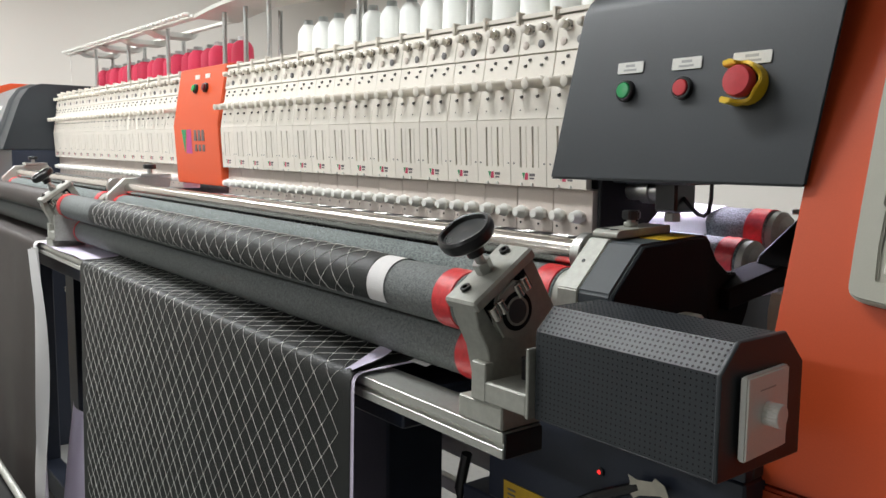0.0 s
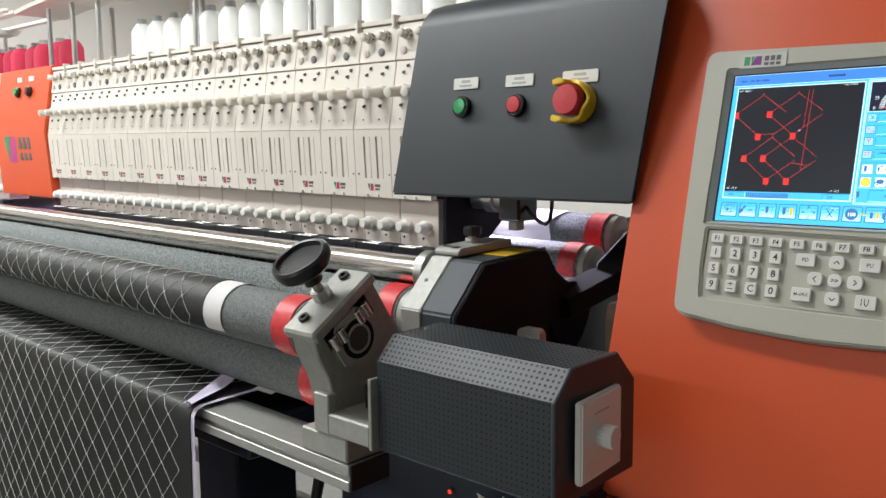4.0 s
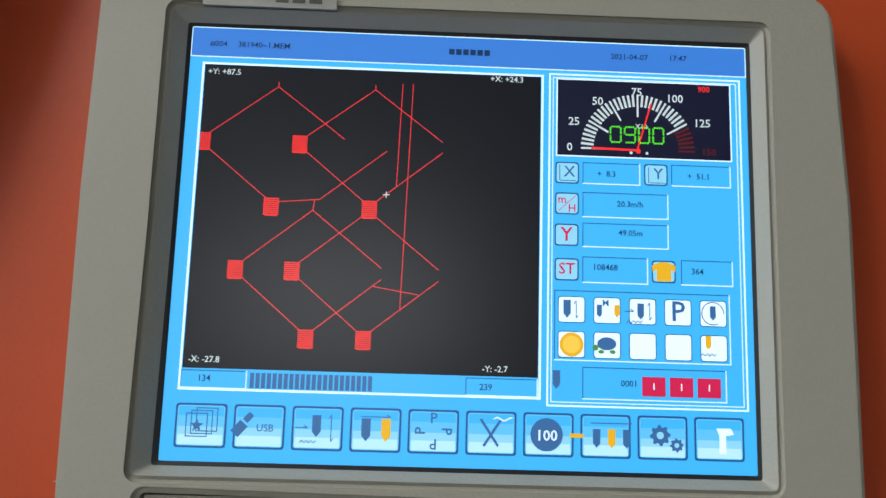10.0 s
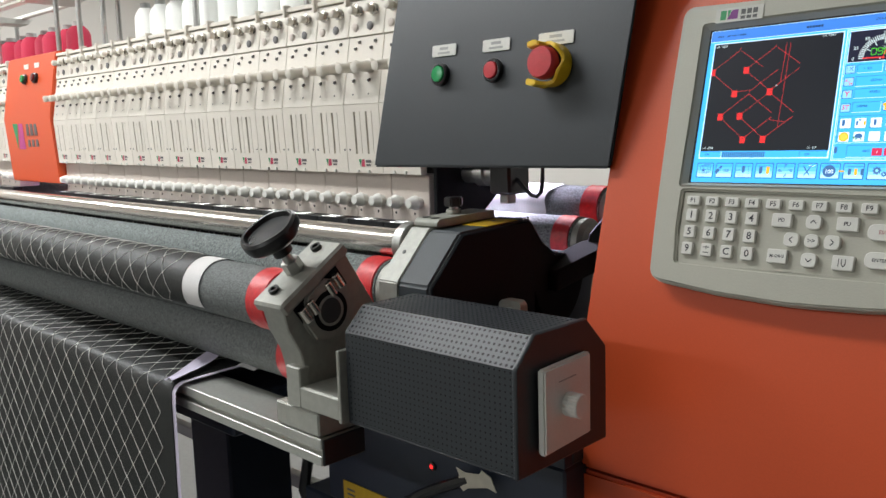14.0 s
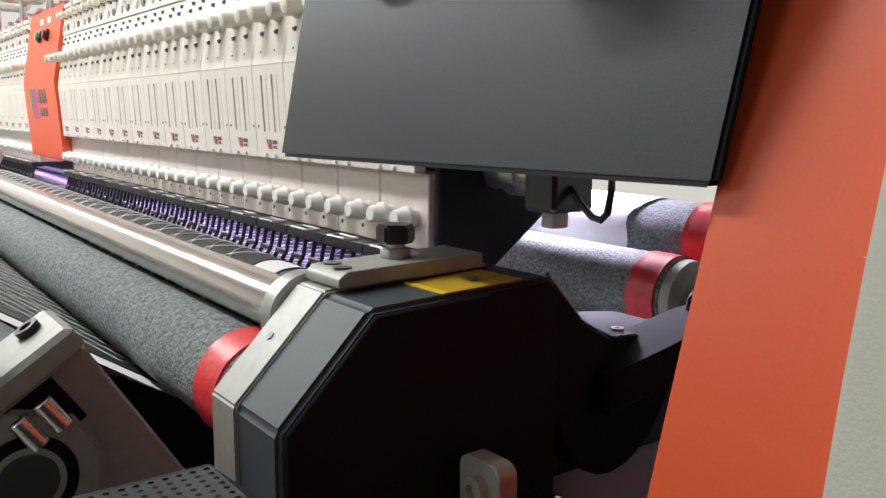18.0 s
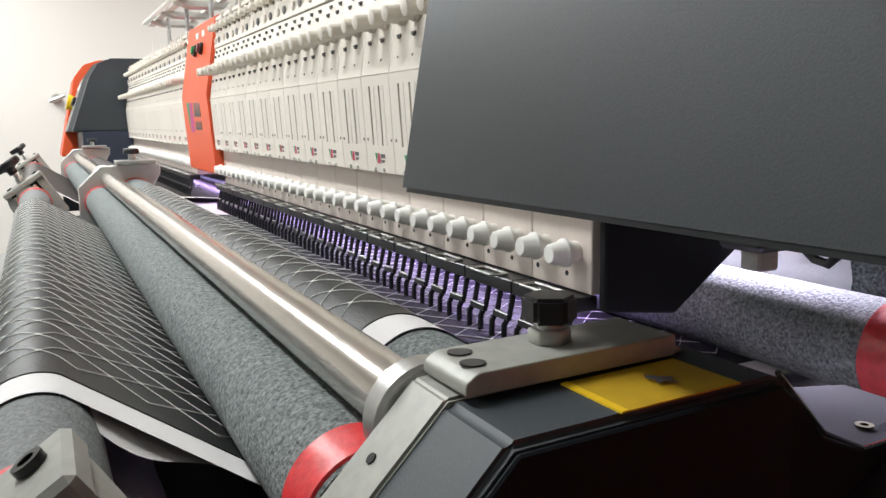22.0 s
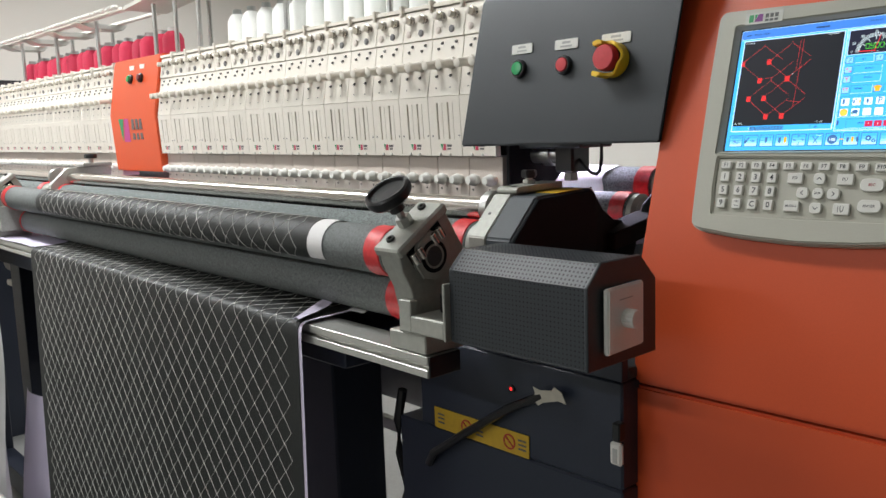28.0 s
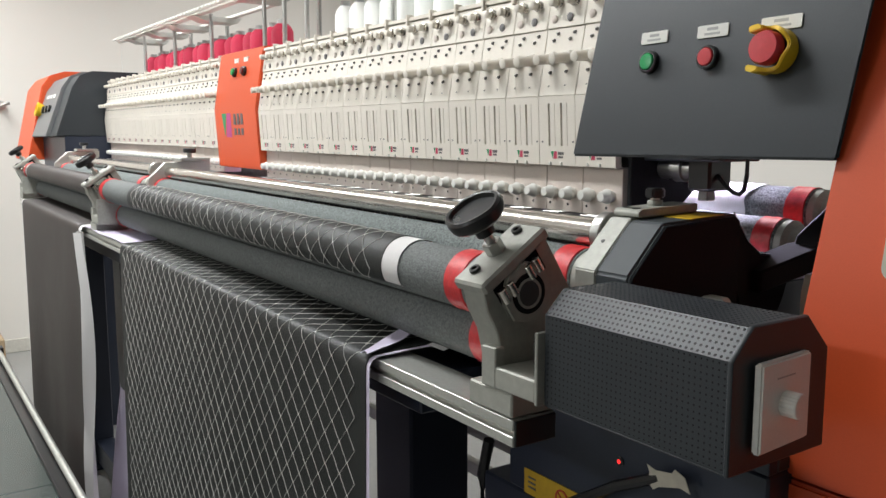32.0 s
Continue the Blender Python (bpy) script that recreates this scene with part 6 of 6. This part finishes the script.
# loose lilac lining behind and on the floor
lin = thing("lilac_lining", (-2.4, -0.15, 0), "pale lilac lining cloth draped to the floor", "fabric")
bm = bm_new()
path = [(-0.251, 1.2400), (-0.215, 1.2405), (-0.13, 1.238), (-0.08, 1.222), (-0.05, 1.206)]
rows = [[bm.verts.new((-2.72 + 0.5 * k / 10, y + 0.004 * math.sin(k), z + 0.0015)) for k in range(11)] for y, z in path]
for a, b in zip(rows, rows[1:]):
    for k in range(10):
        bm.faces.new((a[k], b[k], b[k + 1], a[k + 1]))
part("upper_fold", bm, LINING, lin, smooth=60)
bm = bm_new()
rows = []
for i in range(22):
    z = 1.226 - i * 0.0577
    rows.append([bm.verts.new((-2.715 + 0.055 * k / 4 + 0.045 * math.sin(i * 0.33) + 0.03 * (i / 22), -0.267 + 0.018 * math.sin(k * 1.6 + i * 0.2) - 0.01, max(0.012, z))) for k in range(5)])
for a, b in zip(rows, rows[1:]):
    for k in range(4):
        bm.faces.new((a[k], b[k], b[k + 1], a[k + 1]))
part("hanging_strip", bm, CLOTHW, lin, "white cloth strip", smooth=60)
bm = bm_new()
rows = []
for i in range(16):
    z = 0.66 - 0.0435 * i
    rows.append([bm.verts.new((-2.85 + 0.74 * k / 16, -0.135 - 0.004 * i - 0.014 * math.sin(k * 0.9 + i * 0.15), max(z, 0.012))) for k in range(17)])
for a, b in zip(rows, rows[1:]):
    for k in range(16):
        bm.faces.new((a[k], b[k], b[k + 1], a[k + 1]))
part("draped_sheet", bm, LINING, lin, smooth=60)
bm = bm_new()
rows = []
for i in range(9):
    f = i / 8
    y, z = -0.262 + 0.116 * f, 1.2465 + 0.022 * f * f
    xr_ = -0.817 - 0.036 * f + 0.004 * math.sin(5 * f)
    rows.append([bm.verts.new((xr_ - (0.022 + 0.012 * f) * k / 4, y, z + 0.003 * math.sin(k * 1.3 + i * 0.8))) for k in range(5)])
for a, b in zip(rows, rows[1:]):
    for k in range(4):
        bm.faces.new((a[k], b[k], b[k + 1], a[k + 1]))
part("corner_fold", bm, LINING, lin, smooth=60)

low = arc((LO[0] - 0.004, LO[1]), RR + 0.0052, 100, -60, 20)
bm = bm_new()
rows = [[bm.verts.new((QB - 0.03 + (0.115 + 0.014 * math.sin(i * 0.5)) * k / 5, y, z)) for k in range(6)] for i, (y, z) in enumerate(low)]
for a, b in zip(rows, rows[1:]):
    for k in range(5):
        bm.faces.new((a[k], b[k], b[k + 1], a[k + 1]))
part("roller_lining", bm, LINING, lin, smooth=60)
bm = bm_new()
ya, za, yb, zb = UP[0] + 0.014, UP[1] + 0.034, G1[0] - 0.026, G1[1] - 0.036
rows = []
for i in range(13):
    f = i / 12
    rows.append([bm.verts.new((QB - 0.006 + skew(ya + (yb - ya) * f) + (0.05 + 0.014 * math.sin(f * 6.0)) * k / 4, ya + (yb - ya) * f, za + (zb - za) * f - 0.004 * math.sin(math.pi * f) - 0.006 * (k / 4) ** 2 * math.sin(f * 5.0))) for k in range(5)])
for a, b in zip(rows, rows[1:]):
    for k in range(4):
        bm.faces.new((a[k], b[k], b[k + 1], a[k + 1]))
part("curled_edge", bm, CLOTHW, lin, "white curling cloth edge", smooth=60)

bm = bm_new()
rows = [[bm.verts.new((-0.735 - 3.1 * (k / 12) ** 2 + (0.03 * (i / 16 - 0.4) + 0.006 * math.sin(i * 0.9)) * (k == 0), 0.492 - 0.0418 * math.cos(radians(-35 + 13 * i)), 1.418 + 0.0418 * math.sin(radians(-35 + 13 * i)))) for k in range(13)] for i in range(17)]
for a, b in zip(rows, rows[1:]):
    for k in range(12):
        bm.faces.new((a[k], a[k + 1], b[k + 1], b[k]))
part("rear_cloth", bm, CLOTHW, lin, "white cloth over the rear roller", smooth=60)

tray = thing("lilac_tray", (-0.55, 0.3, 1.21), "pale lilac lit metal tray behind the gearbox", "tray")
part("sheet", bev(box(bm_new(), -0.64, -0.515, 0.225, 0.395, 1.2155, 1.221), 0.001), LINING, tray)
part("tray_support", bev(box(bm_new(), -0.64, -0.5605, 0.255, 0.39, 0.0, 1.215), 0.002), MATTE, tray)

# bed under the needles, lit from below the beam
bed = thing("needle_bed", (-2.2, 0.3, 1.2), "pale needle bed under the sewing heads", "machine bed")
part("bed_plate", bev(box(bm_new(), -4.32, -0.64, 0.09, 0.60, 1.305, 1.3215), 0.002), LINING, bed)
part("bed_beam", bev(box(bm_new(), -4.32, -0.64, 0.23, 0.58, 1.1955, 1.3045), 0.002), NAVY, bed)

# ---- low table in front ----
GREENB2 = mat("dark_green_board", (0.045, 0.06, 0.055), 0.24, grain=60, amount=0.2, wear=3)
tb = thing("low_table", (-3.2, -1.0, 0), "low table with a glossy dark green top and steel edge", "table")
for a, b in ((-4.6, -2.63), (-2.625, -1.2)):
    part("top_board", bev(box(bm_new(), a, b, -1.7, -0.42, 0.43, 0.455), 0.003), GREENB2, tb)
part("edge_bar", cyl(bm_new(), (-4.58, -0.372, 0.475), (-1.2, -0.372, 0.475), 0.0125, 16), ALU, tb)
part("edge_channel", bev(box(bm_new(), -4.58, -1.2, -0.418, -0.355, 0.435, 0.455), 0.003), BLACK, tb)
for cx in (-4.56, -2.2, -1.25):
    part("bar_clamp", bev(box(bm_new(), cx - 0.03, cx + 0.03, -0.41, -0.35, 0.456, 0.496), 0.004), BLACK, tb)
for lx in (-4.5, -1.3):
    for ly in (-1.6, -0.5):
        part("leg", bev(box(bm_new(), lx - 0.025, lx + 0.025, ly - 0.025, ly + 0.025, 0, 0.4295), 0.003), CHAR, tb)

# ---- wrapped rolls beside the cabinet ----
WRAP = mat("plastic_wrapped_cloth", (0.62, 0.62, 0.58), 0.3, grain=70, amount=0.15, bump=0.6, wear=14, rand=0.12)


def cloth_roll(x, z, r, y0, y1):
    t = thing("wrapped_cloth_roll", (x, (y0 + y1) / 2, z), "white cloth roll wrapped in clear plastic film", "cloth roll", "stacked cloth rolls")
    bm = bm_new()
    prof = [(0.016, 0.012), (0.02, 0.004), (0.03, 0.008), (0.042, 0.003), (r * 0.8, 0.006), (r * 0.95, 0.002), (r, 0.012)] + [(r, 0.012 + (y1 - y0 - 0.02) * k / 6) for k in range(1, 7)]
    lathe(bm, prof, Matrix.Translation((x, y0, z)) @ Matrix.Rotation(radians(-90), 4, "X"), 28)
    part("wrapped_cloth", bm, WRAP, t)
    part("core", lathe(bm_new(), [(0.0, 0.014), (0.016, 0.012), (0.019, 0.003), (0.012, 0.006), (0.0, 0.012)], Matrix.Translation((x, y0 - 0.001, z)) @ Matrix.Rotation(radians(-90), 4, "X"), 16, False), BLACK, t)
    return t


c0 = cloth_roll(0.27, 0.066, 0.065, 0.36, 1.75)
for col in range(4):
    for row in range(13):
        if col == 0 and row == 0:
            continue
        copy_thing(c0, Matrix.Translation((0.27 + 0.132 * col, 1.055 + 0.02 * ((row * 7 + col * 3) % 3), 0.066 + 0.1305 * row)) @ Matrix.Rotation(0.4 * row + col, 4, "Y"))

# small fixtures on the walls
ws_ = thing("wall_valve", (-6.53, -0.07, 1.80), "small steel wall fitting with a round knob", "wall fitting")
part("rose", cyl(bm_new(), (XW, -0.067, 1.80), (XW + 0.03, -0.067, 1.80), 0.035, 20), STEEL, ws_)
part("stem", cyl(bm_new(), (XW + 0.03, -0.067, 1.80), (XW + 0.1, -0.067, 1.80), 0.012, 12), STEEL, ws_)
part("knob", bev(cyl(bm_new(), (XW + 0.1, -0.117, 1.78), (XW + 0.1, -0.017, 1.82), 0.014, 12), 0.003), STEEL, ws_)
bx_ = thing("cardboard_box", (-6.2, -0.45, 0), "open brown cardboard box on the floor by the wall", "box")
part("carton", bev(box(bm_new(), -6.4, -6.0, -0.6, -0.2, 0.0, 0.22), 0.004), mat("cardboard", (0.42, 0.31, 0.19), 0.85), bx_)

# the long machine rises slightly towards its far end and leans a little to the front
RISE = Matrix.Translation((-0.6, 0, 1.37)) @ Matrix.Rotation(0.006, 4, "Z") @ Matrix.Rotation(0.0122, 4, "Y") @ Matrix.Translation((0.6, 0, -1.37))
HEADS = ("sewing_head", "head_beam", "centre_panel", "thread_rack", "thread_spool")
LONG = ("front_roller", "grit_roller", "rear_grit_roller", "chrome_rod", "rod_bracket", "roller_end_cap", "aluminium_rail", "quilted_fabric", "plain_fabric", "lilac_lining", "needle_bed")
for ob in [o for o in scene.objects if o.parent is None]:
    kind = ob.name.split(".")[0]
    if kind in HEADS:
        ob.matrix_world = Matrix.Translation((0, -0.035, 0)) @ RISE @ ob.matrix_basis
    elif kind in LONG or (kind == "roller_bracket" and ob.location.x < -1):
        ob.matrix_world = RISE @ ob.matrix_basis
